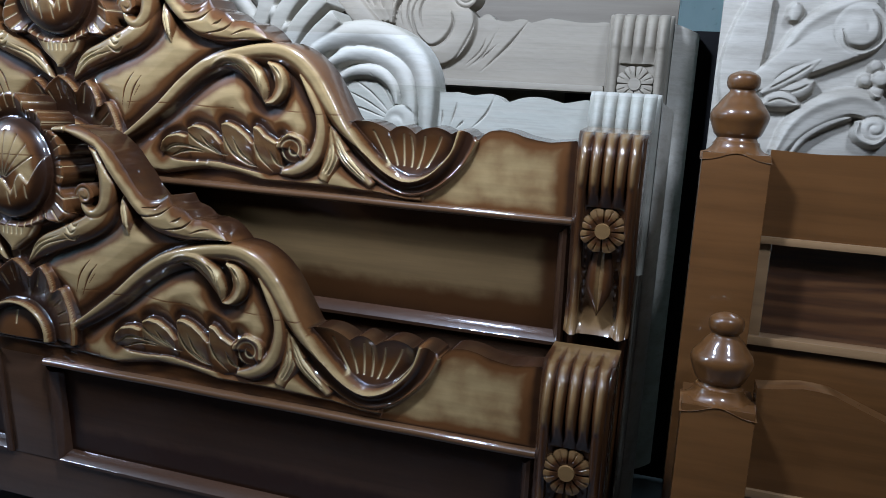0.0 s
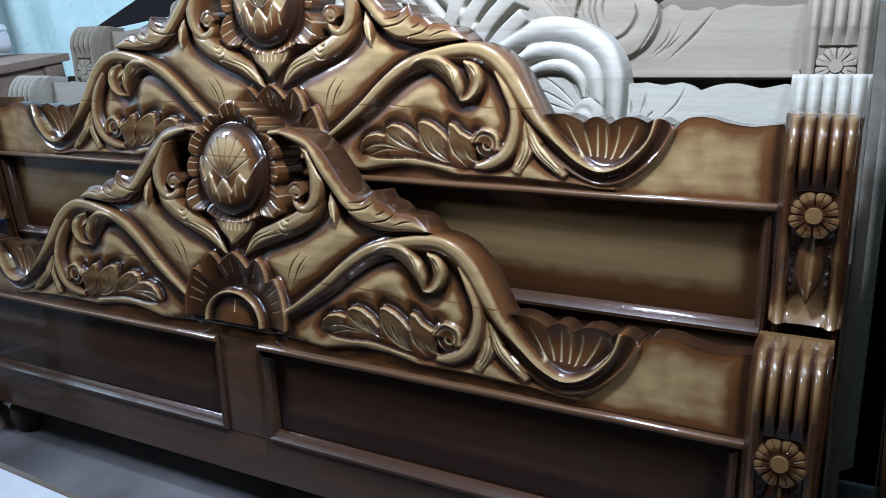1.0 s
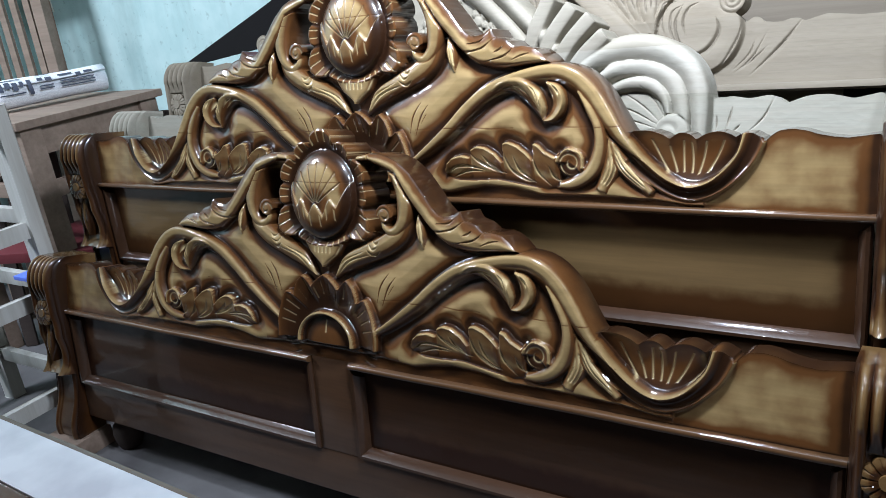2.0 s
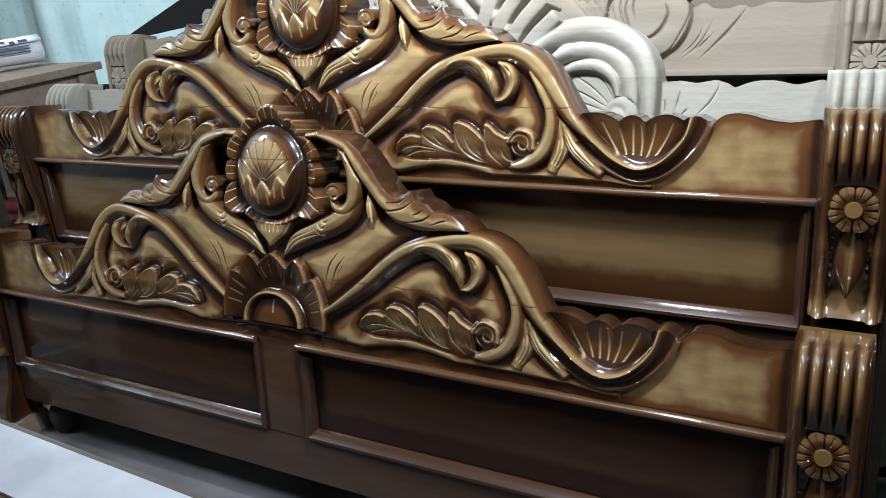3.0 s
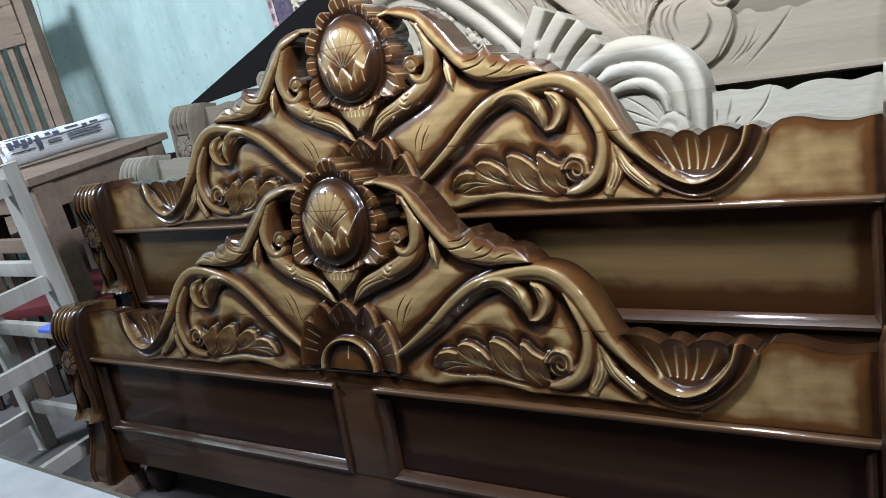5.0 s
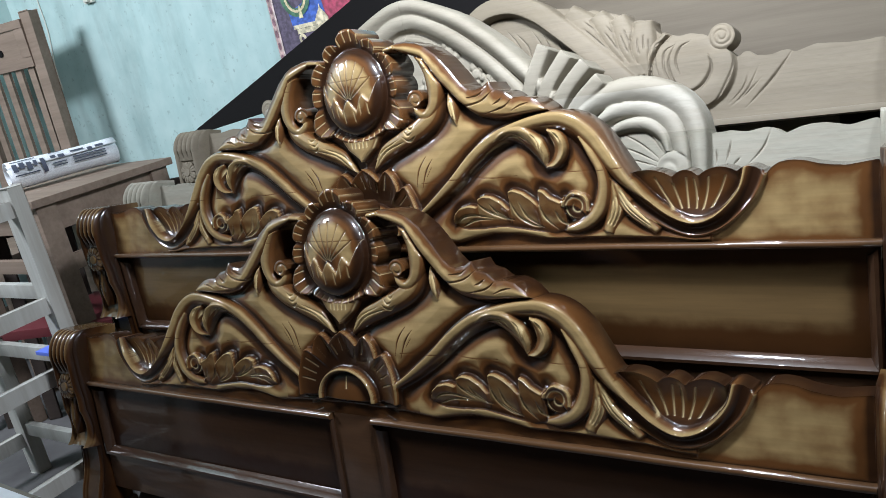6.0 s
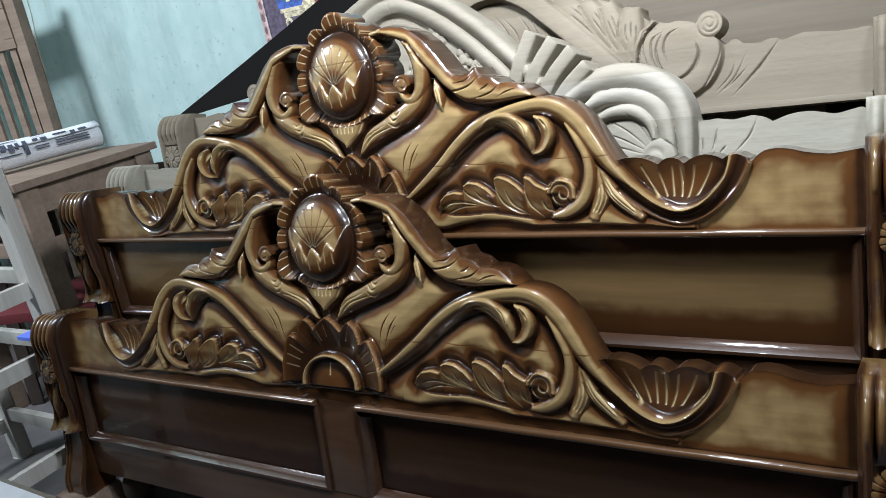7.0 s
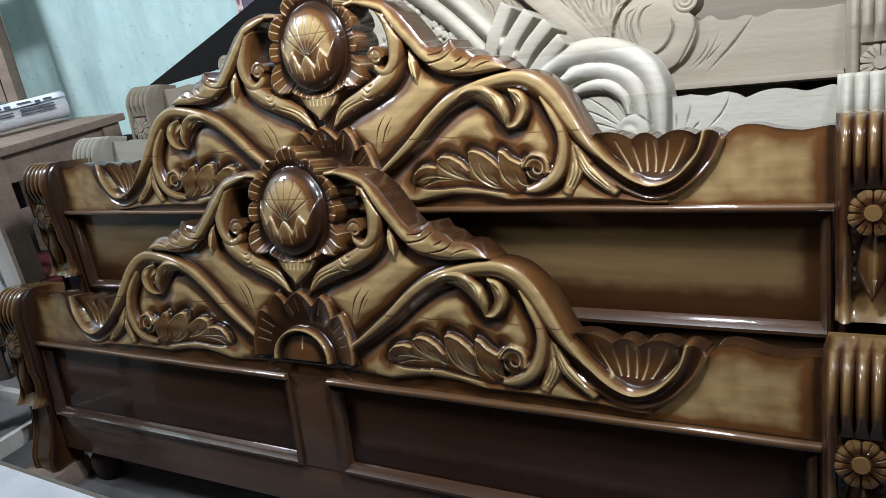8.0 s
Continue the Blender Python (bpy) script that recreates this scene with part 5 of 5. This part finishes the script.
def honey_board(name, m, post_top, wave, rail_z, panel_low, label):
    """A plainer bed end: square posts with turned finials, a wavy top board, mouldings and a sunk figured panel."""
    ob = empty(name, m)
    post_top += 0.012
    for x in (0.0, 1.70):
        plank(ob, "post", x - 0.041, x + 0.041, -0.045, 0.04, -0.04, post_top, honey, 0.004)

        def cap(u, v, x=x):
            r = 0.043 - 0.015 * math.sin(v * math.pi / 2) ** 0.8
            a = 2 * math.pi * u
            k = 1 / max(abs(math.cos(a)), abs(math.sin(a))) ** (1 - v)
            return Vector((r * k * math.cos(a), r * k * math.sin(a), 0.014 * v**1.3 + 0.005 * (1 - v) * math.cos(4 * a) - 0.005 * (1 - v)))

        bm = bmesh.new()
        bm.loops.layers.uv.new("uv")
        rings = [[bm.verts.new(cap(i / 48, j / 6)) for i in range(48)] for j in range(7)]
        for a, b in zip(rings, rings[1:]):
            for i in range(48):
                bm.faces.new((a[i], a[(i + 1) % 48], b[(i + 1) % 48], b[i]))
        bm.faces.new(rings[-1])
        part("cap", bm, honey, ob).location = (x, -0.003, post_top)
        finial(ob, x, post_top + 0.0105, honey)
    us = np.linspace(0.042, 1.658, 100)
    tab = {u: float(np.interp(min(u, 1.7 - u), [p[0] for p in wave], [p[1] for p in wave])) for u in us}
    part("top_board", sheet(lambda u, v: (u, -0.01, rail_z + v * (tab[u] - rail_z)), list(us), np.linspace(0, 1, 4), 0.025), honey, ob)
    plank(ob, "panel", 0.06, 1.64, 0.012, 0.025, panel_low, rail_z, honey_dark, 0.0)
    plank(ob, "rail", 0.042, 1.658, -0.016, 0.02, rail_z - 0.01, rail_z, rail_light, 0.003)
    plank(ob, "stile", 0.042, 0.058, -0.008, 0.02, panel_low, rail_z - 0.01, rail_light, 0.003)
    plank(ob, "rail", 0.042, 1.658, -0.016, 0.02, panel_low - 0.012, panel_low, rail_light, 0.003)
    plank(ob, "bottom_board", 0.042, 1.658, -0.008, 0.022, 0.05, panel_low - 0.013, honey)
    return tagged(ob, label, "bed board", "honey-brown bed boards")


honey_dark, _t, _b = material("honey_panel", (0.09, 0.036, 0.012), 0.35, 0.9, 0.06)
# figured veneer: long bent growth rings
_w = node(_t, "ShaderNodeTexNoise", {"Vector": coords(_t, (1.2, 1, 4)), "Scale": 2.2, "Detail": 2.0}).outputs[0]
_w = node(_t, "ShaderNodeTexWave", {"Vector": mix(_t, 0.25, coords(_t, (0.5, 1, 4.5)), _w, "ADD"), "Scale": 3.2, "Distortion": 9.0, "Detail": 4.0, "Detail Scale": 1.4}, bands_direction="Z").outputs[1]
_f, _g = wood_grain(_t)
_c = ramp(_t, _w, [(0.15, (0.034, 0.014, 0.006)), (0.6, (0.062, 0.026, 0.009)), (0.9, (0.088, 0.038, 0.013))])
_t.links.new(mix(_t, 0.35, _c, ramp(_t, _f, [(0.35, (0.02, 0.008, 0.004)), (0.65, (0.12, 0.05, 0.017))])), _b.inputs["Base Color"])
rail_light = lacquer("rail_light", (0.22, 0.13, 0.06), DARK, 0.2, 1.0, False)
honey_board("honey_footboard", pose(1.010, 0.03, 0.0, -LEAN), 0.392, [(0.0, 0.424), (0.05, 0.424), (0.09, 0.431), (0.12, 0.430), (0.16, 0.414), (0.22, 0.391), (0.6, 0.379), (0.85, 0.379)], 0.30, 0.15, "glossy honey-brown low footboard with turned finials")
honey_board("honey_headboard", pose(1.002, 0.155, 0.0, -LEAN), 0.651, [(0.0, 0.672), (0.1, 0.668), (0.18, 0.672), (0.3, 0.664), (0.85, 0.66)], 0.560, 0.428, "glossy honey-brown headboard with turned finials")

# the raw carved board behind it
R_UPPER = [(-0.433, 0.757), (-0.412, 0.795), (-0.378, 0.819), (-0.337, 0.836)]
R_LIMB = [(-0.463, 0.719), (-0.428, 0.747), (-0.389, 0.769), (-0.358, 0.783)]
R_DISC = [(-0.366, 0.795), (-0.357, 0.776), (-0.335, 0.771), (-0.318, 0.785), (-0.320, 0.808), (-0.331, 0.823)]
R_LEAVES = [[(-0.461, 0.705), (-0.425, 0.728), (-0.391, 0.753)], [(-0.452, 0.697), (-0.415, 0.710), (-0.395, 0.723)], [(-0.459, 0.688), (-0.437, 0.696), (-0.409, 0.688)]]
R_ARCH = [(-0.429, 0.624), (-0.412, 0.657), (-0.382, 0.683), (-0.343, 0.697), (-0.310, 0.688), (-0.297, 0.663), (-0.306, 0.644), (-0.327, 0.651), (-0.328, 0.667)]
R_ARCH_2 = [(-0.412, 0.620), (-0.396, 0.646), (-0.368, 0.666), (-0.340, 0.675)]
R_SIDE = [(-0.497, 0.676), (-0.497, 0.734), (-0.490, 0.783), (-0.480, 0.831)]
R_TIP = [(-0.431, 0.832), (-0.431, 0.818), (-0.436, 0.809)]
R_ROSE = [(-0.308, 0.731)][0]
R_BALL = [(-0.342, 0.799)][0]
R_CURL = [(-0.308, 0.662)][0]
EAST_X = -0.53


def shifted(path):
    return [(x - EAST_X, z) for x, z in path]


side_board = empty("pale_side_board", pose(1.5, 0.345, 0, -LEAN))
plank(side_board, "lower_board", EAST_X, 0.9, 0.0, 0.03, -0.04, 0.50, pale_side, 0.004)
plank(side_board, "plain_board", EAST_X + 0.57, 0.9, 0.0, 0.03, 0.501, 0.98, pale_side, 0.004)
relief = Relief(0.569, 0.501, 0.98, 0.0015)
relief.lay("board", relief.X < 9, 0.0, 0.0, True)
relief.strand("band", shifted(R_SIDE), [0.02, 0.03, 0.028, 0.02], [0.010], "flat")
relief.strand("drop_leaf", shifted(R_TIP), [0.004, 0.012, 0.004], [0.014])
relief.strand("band", shifted(R_UPPER), [0.018], [0.014], "ridge")
relief.strand("band", shifted(R_LIMB), [0.02, 0.026, 0.03, 0.03], [0.014], "flat")
for path_ in R_LEAVES:
    relief.strand("leaf", shifted(path_), [0.006, 0.016, 0.004], [0.016], "round", cuts=[(0.0, 0.1, 0.9)])
relief.strand("band", shifted(R_ARCH_2), [0.006, 0.009, 0.009, 0.004], [0.012])
relief.strand("band", shifted(R_ARCH), [0.012, 0.018, 0.021, 0.021, 0.019, 0.015, 0.012, 0.009, 0.006], [0.02], "ridge")
for c_, r_, h_, t_ in ((R_BALL, 0.036, 0.022, 0.4), (R_CURL, 0.018, 0.022, 1.0)):
    relief.disc("disc", shifted([c_])[0], r_, h_, t_)
relief.blossom("flower", shifted([R_ROSE])[0], 0.03, 0.014, 5)
relief.cut(shifted(R_DISC), 0.003, 0.010)
for piece_, me_ in relief.meshes(pale_side, False, 0.03):
    ob_ = new(piece_, me_)
    ob_.parent = side_board
    ob_.location = (EAST_X, 0, 0)
tagged(side_board, "unvarnished carved board with a disc and scrolls", "bed board", "unvarnished bed boards")

# ---- the west corner: table, newspaper, chairs ----
table = empty("small_table", pose(-1.14, 0.27, 0))
bm = bmesh.new(); box(bm, -0.58, 0.0, 0.0, 0.47, 0.678, 0.70, 0.004)
part("top", bm, brown_wood, table)
for x0, x1, y0, y1 in ((-0.54, -0.03, 0.03, 0.05), (-0.54, -0.03, 0.42, 0.44), (-0.05, -0.03, 0.05, 0.42), (-0.54, -0.52, 0.05, 0.42)):
    bm = bmesh.new(); box(bm, x0, x1, y0, y1, 0.60, 0.678, 0.002)
    part("apron", bm, brown_wood, table)
for x in (-0.53, -0.05):
    for y in (0.045, 0.425):
        bm = bmesh.new(); box(bm, x - 0.033, x + 0.033, y - 0.03, y + 0.03, -0.05, 0.678, 0.004)
        part("leg", bm, brown_wood, table)
for a, b in (((-0.53, 0.045, 0.50), (-0.05, 0.045, 0.50)), ((-0.05, 0.045, 0.50), (-0.05, 0.425, 0.50)), ((-0.53, 0.425, 0.5), (-0.05, 0.425, 0.5))):
    bm = bmesh.new(); beam(bm, a, b, 0.022, 0.04, 0.003)
    part("stretcher", bm, brown_wood, table)
tagged(table, "dusty brown wooden table carrying a rolled newspaper", "table")

paper_mat, _t, _b = material("newsprint", (0.72, 0.75, 0.78), 0.85)
_n1 = node(_t, "ShaderNodeTexNoise", {"Vector": coords(_t, (60, 160, 160)), "Scale": 4.0, "Detail": 3.0}).outputs[0]
_t.links.new(ramp(_t, _n1, [(0.44, (0.6, 0.63, 0.67)), (0.56, (0.76, 0.79, 0.82))]), _b.inputs["Base Color"])
ink_mat, _t, _b = material("ink", (0.05, 0.06, 0.09), 0.8)
news = empty("newspaper", pose(-1.43, 0.49, 0.747, 0, 0, 73))
def roll(u, v):
    # a loosely rolled, flattened paper
    a = 2 * math.pi * 2.4 * u
    r = 0.016 + 0.029 * u
    return Vector((-0.09 + 0.32 * v, 1.1 * r * math.cos(a), r * math.sin(a) + 0.002 * math.sin(5 * v + a)))
bm = bmesh.new()
g = [[bm.verts.new(roll(i / 120, j / 10)) for j in range(11)] for i in range(121)]
for i in range(120):
    for j in range(10):
        bm.faces.new((g[i][j], g[i + 1][j], g[i + 1][j + 1], g[i][j + 1]))
body_ = part("sheet", bm, paper_mat, news)
body_.modifiers.new("thick", "SOLIDIFY").thickness = 0.0012
for k, (x0, x1, ang, hgt) in enumerate([(-0.08, -0.066, 146, 0.03), (-0.06, -0.045, 140, 0.024), (-0.04, -0.026, 148, 0.028), (-0.02, -0.01, 142, 0.02), (0.0, 0.012, 158, 0.05), (0.03, 0.045, 136, 0.012), (0.052, 0.07, 140, 0.014), (0.03, 0.07, 164, 0.004), (0.03, 0.07, 174, 0.004), (0.09, 0.13, 132, 0.007), (0.14, 0.155, 140, 0.014), (0.165, 0.19, 136, 0.01), (0.09, 0.19, 158, 0.004), (0.09, 0.19, 168, 0.004), (0.09, 0.19, 178, 0.004), (-0.08, -0.01, 176, 0.004), (-0.08, -0.01, 116, 0.004), (0.03, 0.07, 114, 0.004)]):
    bm = bmesh.new()
    n = 8
    rows_ = []
    for i in range(n + 1):
        a = radians(-ang) - hgt / 0.05 * (i / n - 0.5)
        rows_.append([bm.verts.new((x, 1.1 * 0.0465 * math.cos(a), 0.0465 * math.sin(-a))) for x in (x0, x1)])
    for p, q in zip(rows_, rows_[1:]):
        bm.faces.new((p[0], p[1], q[1], q[0]))
    part("print_bar", bm, ink_mat, news)
tagged(news, "rolled grey newspaper lying on the brown table", "newspaper")


def slat_chair(name, m, mat, label, back_top=1.25, holes=True):
    """An upright chair with a slatted back."""
    ob = empty(name, m)
    for x in (-0.2, 0.2):
        bm = bmesh.new(); beam(bm, (x, 0.2, -0.05), (x, 0.24, back_top), 0.045, 0.04, 0.004, (0, 1, 0)); part("back_post", bm, mat, ob)
        bm = bmesh.new(); beam(bm, (x, -0.2, -0.05), (x, -0.2, 0.44), 0.042, 0.042, 0.004, (0, 1, 0)); part("leg", bm, mat, ob)
        bm = bmesh.new(); beam(bm, (x, -0.2, 0.18), (x, 0.2, 0.18), 0.02, 0.035, 0.003); part("stretcher", bm, mat, ob)
    bm = bmesh.new(); box(bm, -0.225, 0.225, -0.23, 0.19, 0.44, 0.465, 0.005); part("seat", bm, mat, ob)
    bm = bmesh.new(); box(bm, -0.178, 0.178, 0.215, 0.24, back_top - 0.19, back_top - 0.02, 0.004); rail = part("top_rail", bm, mat, ob)
    for x0, x1, z0, z1 in ((-0.178, 0.178, back_top - 0.05, back_top - 0.02), (-0.178, 0.178, back_top - 0.19, back_top - 0.155), (-0.178, -0.13, back_top - 0.154, back_top - 0.051), (0.13, 0.178, back_top - 0.154, back_top - 0.051)):
        bm = bmesh.new(); box(bm, x0, x1, 0.209, 0.2145, z0, z1, 0.002); part("rail_frame", bm, mat, ob)
    if holes:
        # black discs stand in for the shade inside two drilled holes
        for z in (back_top - 0.07, back_top - 0.12):
            bm = bmesh.new()
            bmesh.ops.create_cone(bm, cap_ends=True, segments=20, radius1=0.013, radius2=0.013, depth=0.006)
            h = part("hole", bm, black_mat, rail, "black disc for the shade in a drilled hole")
            h.matrix_basis = pose(0.02, 0.2135, z, 90)
    bm = bmesh.new(); box(bm, -0.178, 0.178, 0.205, 0.23, 0.56, 0.60, 0.004); part("low_rail", bm, mat, ob)
    for k in range(5):
        x = -0.14 + 0.07 * k
        bm = bmesh.new(); beam(bm, (x, 0.217, 0.60), (x, 0.226, back_top - 0.19), 0.028, 0.012, 0.002, (0, 1, 0)); part("slat", bm, mat, ob)
    return tagged(ob, label, "chair", "chairs in the corner")


slat_chair("slat_chair", pose(-2.08, 0.66, 0, 0, 0, 8), brown_wood, "brown raw wooden chair with a slatted back", 1.26)
dark_wood = raw_wood("dark_wood", (0.05, 0.035, 0.028), (0.03, 0.02, 0.016))


def stool(name, m, mat, high, label):
    """An open stool frame: four legs and two rows of stretchers."""
    ob = empty(name, m)
    for x in (-0.37, 0.0):
        for y in (-0.36, 0.0):
            bm = bmesh.new(); beam(bm, (x, y, 0), (x * 0.97 - 0.005, y * 0.97, high), 0.042, 0.036, 0.003, (0, 1, 0)); part("leg", bm, mat, ob)
    for z in (0.14, high - 0.02):
        for y in (-0.36, 0.0):
            bm = bmesh.new(); beam(bm, (-0.37, y, z), (0, y, z), 0.02, 0.036, 0.002); part("stretcher", bm, mat, ob)
        for x in (-0.37, 0.0):
            bm = bmesh.new(); beam(bm, (x, -0.36, z - 0.03), (x, 0.0, z - 0.03), 0.02, 0.036, 0.002); part("stretcher", bm, mat, ob)
    return tagged(ob, label, "stool", "stacked stool frames")


stool("stool_frame", pose(-0.945, 0.125, -0.05), grey_wood, 0.408, "grey primed wooden stool frame beside the footboard")
stool("stool_frame", pose(-0.935, 0.125, 0.370), grey_wood, 0.40, "grey primed stool frame stacked on another one")
bm = bmesh.new(); box(bm, -0.055, 0.035, -0.05, 0.03, 0.0, 0.010, 0.002)
tagged(part("blue_pad", bm, blue_mat), "blue plastic pad between the stacked stool frames", "pad").location = (-0.945, 0.125, 0.3595)
maroon, _t, _b = material("maroon_paint", (0.12, 0.02, 0.025), 0.5)


def slat_rack(name, m, label):
    """Dark upright slats stored in the shade."""
    ob = empty(name, m)
    for z in (0.05, 0.56):
        bm = bmesh.new(); box(bm, -0.32, 0.32, 0, 0.03, z, z + 0.04, 0.003); part("rail", bm, dark_wood, ob)
    for k in range(9):
        bm = bmesh.new(); box(bm, -0.3 + 0.07 * k, -0.26 + 0.07 * k, -0.012, 0.0, -0.05, 0.62, 0.003); part("slat", bm, dark_wood, ob)
    return tagged(ob, label, "chair back", "dark chair backs")


slat_rack("chair_back", pose(-1.45, 0.78, 0.0, 0, 0, 10), "dark stained slatted chair back in the shade under the table")
slat_rack("chair_back", pose(-1.55, 0.40, 0.0, -6, 0, 35), "dark slatted chair back leaning beside the table")
bm = bmesh.new(); box(bm, -0.2, 0.2, -0.15, 0.15, 0.0, 0.03, 0.006)
tagged(part("maroon_seat", bm, maroon), "dark maroon painted seat board on the dark chairs", "seat").matrix_basis = pose(-1.33, 0.42, 0.30, 0, 0, 20)

# the glossy plank in the foreground
top_mat = lacquer("plank_lacquer", (0.12, 0.06, 0.03), DARK, 0.0, 1.0, False)
# the glossy top's reflected light is painted as a whitish colour
sheen_mat, _t, _b = material("painted_sheen", (0.7, 0.7, 0.78), 0.25, 0.6, 0.1)
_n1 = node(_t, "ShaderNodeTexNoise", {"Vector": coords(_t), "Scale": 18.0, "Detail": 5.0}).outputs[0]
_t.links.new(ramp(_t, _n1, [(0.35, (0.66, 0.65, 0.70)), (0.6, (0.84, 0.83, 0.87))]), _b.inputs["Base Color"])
bench = empty("upright_board", pose(0.25, -0.565, 0, 0, 0, -2.5))
bm = bmesh.new(); box(bm, -1.45, 0.60, -0.066, 0.0, -0.05, 0.636, 0.006)
part("body", bm, top_mat, bench)
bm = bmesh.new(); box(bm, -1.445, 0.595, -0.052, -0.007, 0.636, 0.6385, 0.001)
part("top", bm, sheen_mat, bench, "glossy top edge with its reflected light painted whitish")
tagged(bench, "brown board standing on edge, its glossy top painted whitish for reflected light", "board")

# a dark turned foot in the gap under the footboard
foot_rows = [(0.026, -0.05), (0.031, -0.035), (0.034, -0.015), (0.030, 0.008), (0.020, 0.02), (0.018, 0.026), (0.024, 0.03), (0.024, 0.036), (0.018, 0.042), (0.018, 0.055)]
tagged(part("turned_foot", turned(smooth_profile(foot_rows, 30), 24), dark_wood), "dark turned wooden foot standing under the footboard", "furniture foot").location = (-0.735, 0.086, 0)

# ---- a small white clip and a thin cable on the wall ----
clip_mat, _t, _b = material("white_plastic", (0.62, 0.62, 0.55), 0.45)
clip = empty("wall_clip", pose(-1.81, WALL_Y, 1.252))
bm = bmesh.new(); box(bm, -0.026, 0.026, -0.014, -0.001, 0.0, 0.05, 0.004); part("base", bm, clip_mat, clip)
bm = bmesh.new(); box(bm, -0.012, 0.012, -0.026, -0.0145, 0.004, 0.03, 0.003); part("hook", bm, clip_mat, clip)
tagged(clip, "small off-white plastic clip fixed on the teal wall", "wall clip")
cord = bpy.data.curves.new("cable", "CURVE")
cord.dimensions, cord.bevel_depth, cord.bevel_resolution = "3D", 0.0022, 2
line_ = cord.splines.new("POLY")
rows_ = [(-2.10 - 0.06 * k / 14 + 0.008 * math.sin(k * 0.9), WALL_Y - 0.004, 1.60 - 0.045 * k) for k in range(15)]
line_.points.add(len(rows_) - 1)
for p_, c_ in zip(line_.points, rows_):
    p_.co = (*c_, 1)
cord.materials.append(clip_mat)
tagged(new("cable", cord), "thin white cable hanging down the teal wall", "cable")

# ---- poster on the wall ----
poster = empty("poster", pose(-0.940, WALL_Y - 0.004, 0.895))


def printed(name, colour, y, outline, hole=None):
    """A flat patch of print: an outline in (x, z), 1 mm thick; hole: the inner outline of a ring."""
    m_, t_, b_ = material(name, colour, 0.5)
    n_ = node(t_, "ShaderNodeTexNoise", {"Vector": coords(t_), "Scale": 70.0, "Detail": 5.0}).outputs[0]
    t_.links.new(ramp(t_, n_, [(0.38, tuple(c * 0.6 for c in colour)), (0.62, tuple(min(1, c * 1.25) for c in colour))]), b_.inputs["Base Color"])
    bm_ = bmesh.new()
    loops = [[[bm_.verts.new((x, yy, z)) for x, z in line] for yy in (y - 0.001, y)] for line in ((outline, hole) if hole else (outline,))]
    n = len(outline)
    for pair in loops:
        for k in range(n):
            q = (k + 1) % n
            bm_.faces.new((pair[0][k], pair[0][q], pair[1][q], pair[1][k]))
    if hole:
        for k in range(n):
            q = (k + 1) % n
            for side in (0, 1):
                bm_.faces.new((loops[0][side][k], loops[0][side][q], loops[1][side][q], loops[1][side][k]))
    else:
        bm_.faces.new(loops[0][0])
        bm_.faces.new(loops[0][1])
    return part(name, bm_, m_, poster, smooth=False)


def oblong(x0, x1, z0, z1):
    return [(x0, z0), (x1, z0), (x1, z1), (x0, z1)]


def ring(cx, cz, rx, rz, n=28):
    return [(cx + rx * math.cos(2 * math.pi * k / n), cz + rz * math.sin(2 * math.pi * k / n)) for k in range(n)]


STONE = (0.62, 0.55, 0.38)
printed("ground", (0.10, 0.075, 0.12), 0.0, oblong(0.0, 0.49, 0.0, 0.62))
printed("border", (0.52, 0.36, 0.34), -0.0012, oblong(0.0, 0.020, 0.0, 0.62))
printed("border", (0.62, 0.52, 0.5), -0.0024, oblong(0.020, 0.025, 0.0, 0.62))
for k in range(16):
    printed("border_mark", (0.25, 0.13, 0.16), -0.0024, ring(0.010, 0.02 + 0.038 * k, 0.006, 0.013, 8))
printed("blue_sky", (0.05, 0.12, 0.45), -0.0012, [(0.085, 0.100), (0.245, 0.100), (0.225, 0.20), (0.080, 0.15)])
printed("column_cap", STONE, -0.0024, oblong(0.088, 0.205, 0.098, 0.110))
printed("column_cap", STONE, -0.0024, oblong(0.100, 0.200, 0.082, 0.097))
printed("scroll", STONE, -0.0024, ring(0.115, 0.066, 0.015, 0.016), ring(0.115, 0.066, 0.006, 0.006))
printed("scroll", STONE, -0.0024, ring(0.180, 0.066, 0.015, 0.016), ring(0.180, 0.066, 0.006, 0.006))
printed("column", STONE, -0.0024, oblong(0.118, 0.176, 0.0, 0.049))
printed("urn", (0.68, 0.60, 0.42), -0.0036, [(0.190, 0.095), (0.228, 0.095), (0.236, 0.112), (0.226, 0.128), (0.212, 0.145), (0.209, 0.158), (0.206, 0.145), (0.192, 0.128), (0.182, 0.112)])
printed("wreath", (0.06, 0.16, 0.09), -0.0036, ring(0.122, 0.205, 0.062, 0.072), ring(0.122, 0.205, 0.036, 0.046))
printed("garland", (0.62, 0.52, 0.32), -0.0048, ring(0.122, 0.200, 0.046, 0.054), ring(0.122, 0.200, 0.038, 0.046))
printed("tassel", (0.66, 0.60, 0.36), -0.006, [(0.124, 0.128), (0.140, 0.128), (0.135, 0.165), (0.129, 0.165)])
printed("red_cloth", (0.38, 0.05, 0.10), -0.0024, [(0.236, 0.060), (0.47, 0.060), (0.47, 0.42), (0.21, 0.42), (0.222, 0.17)])
tagged(poster, "colourful picture poster with a patterned border on the teal wall", "poster")
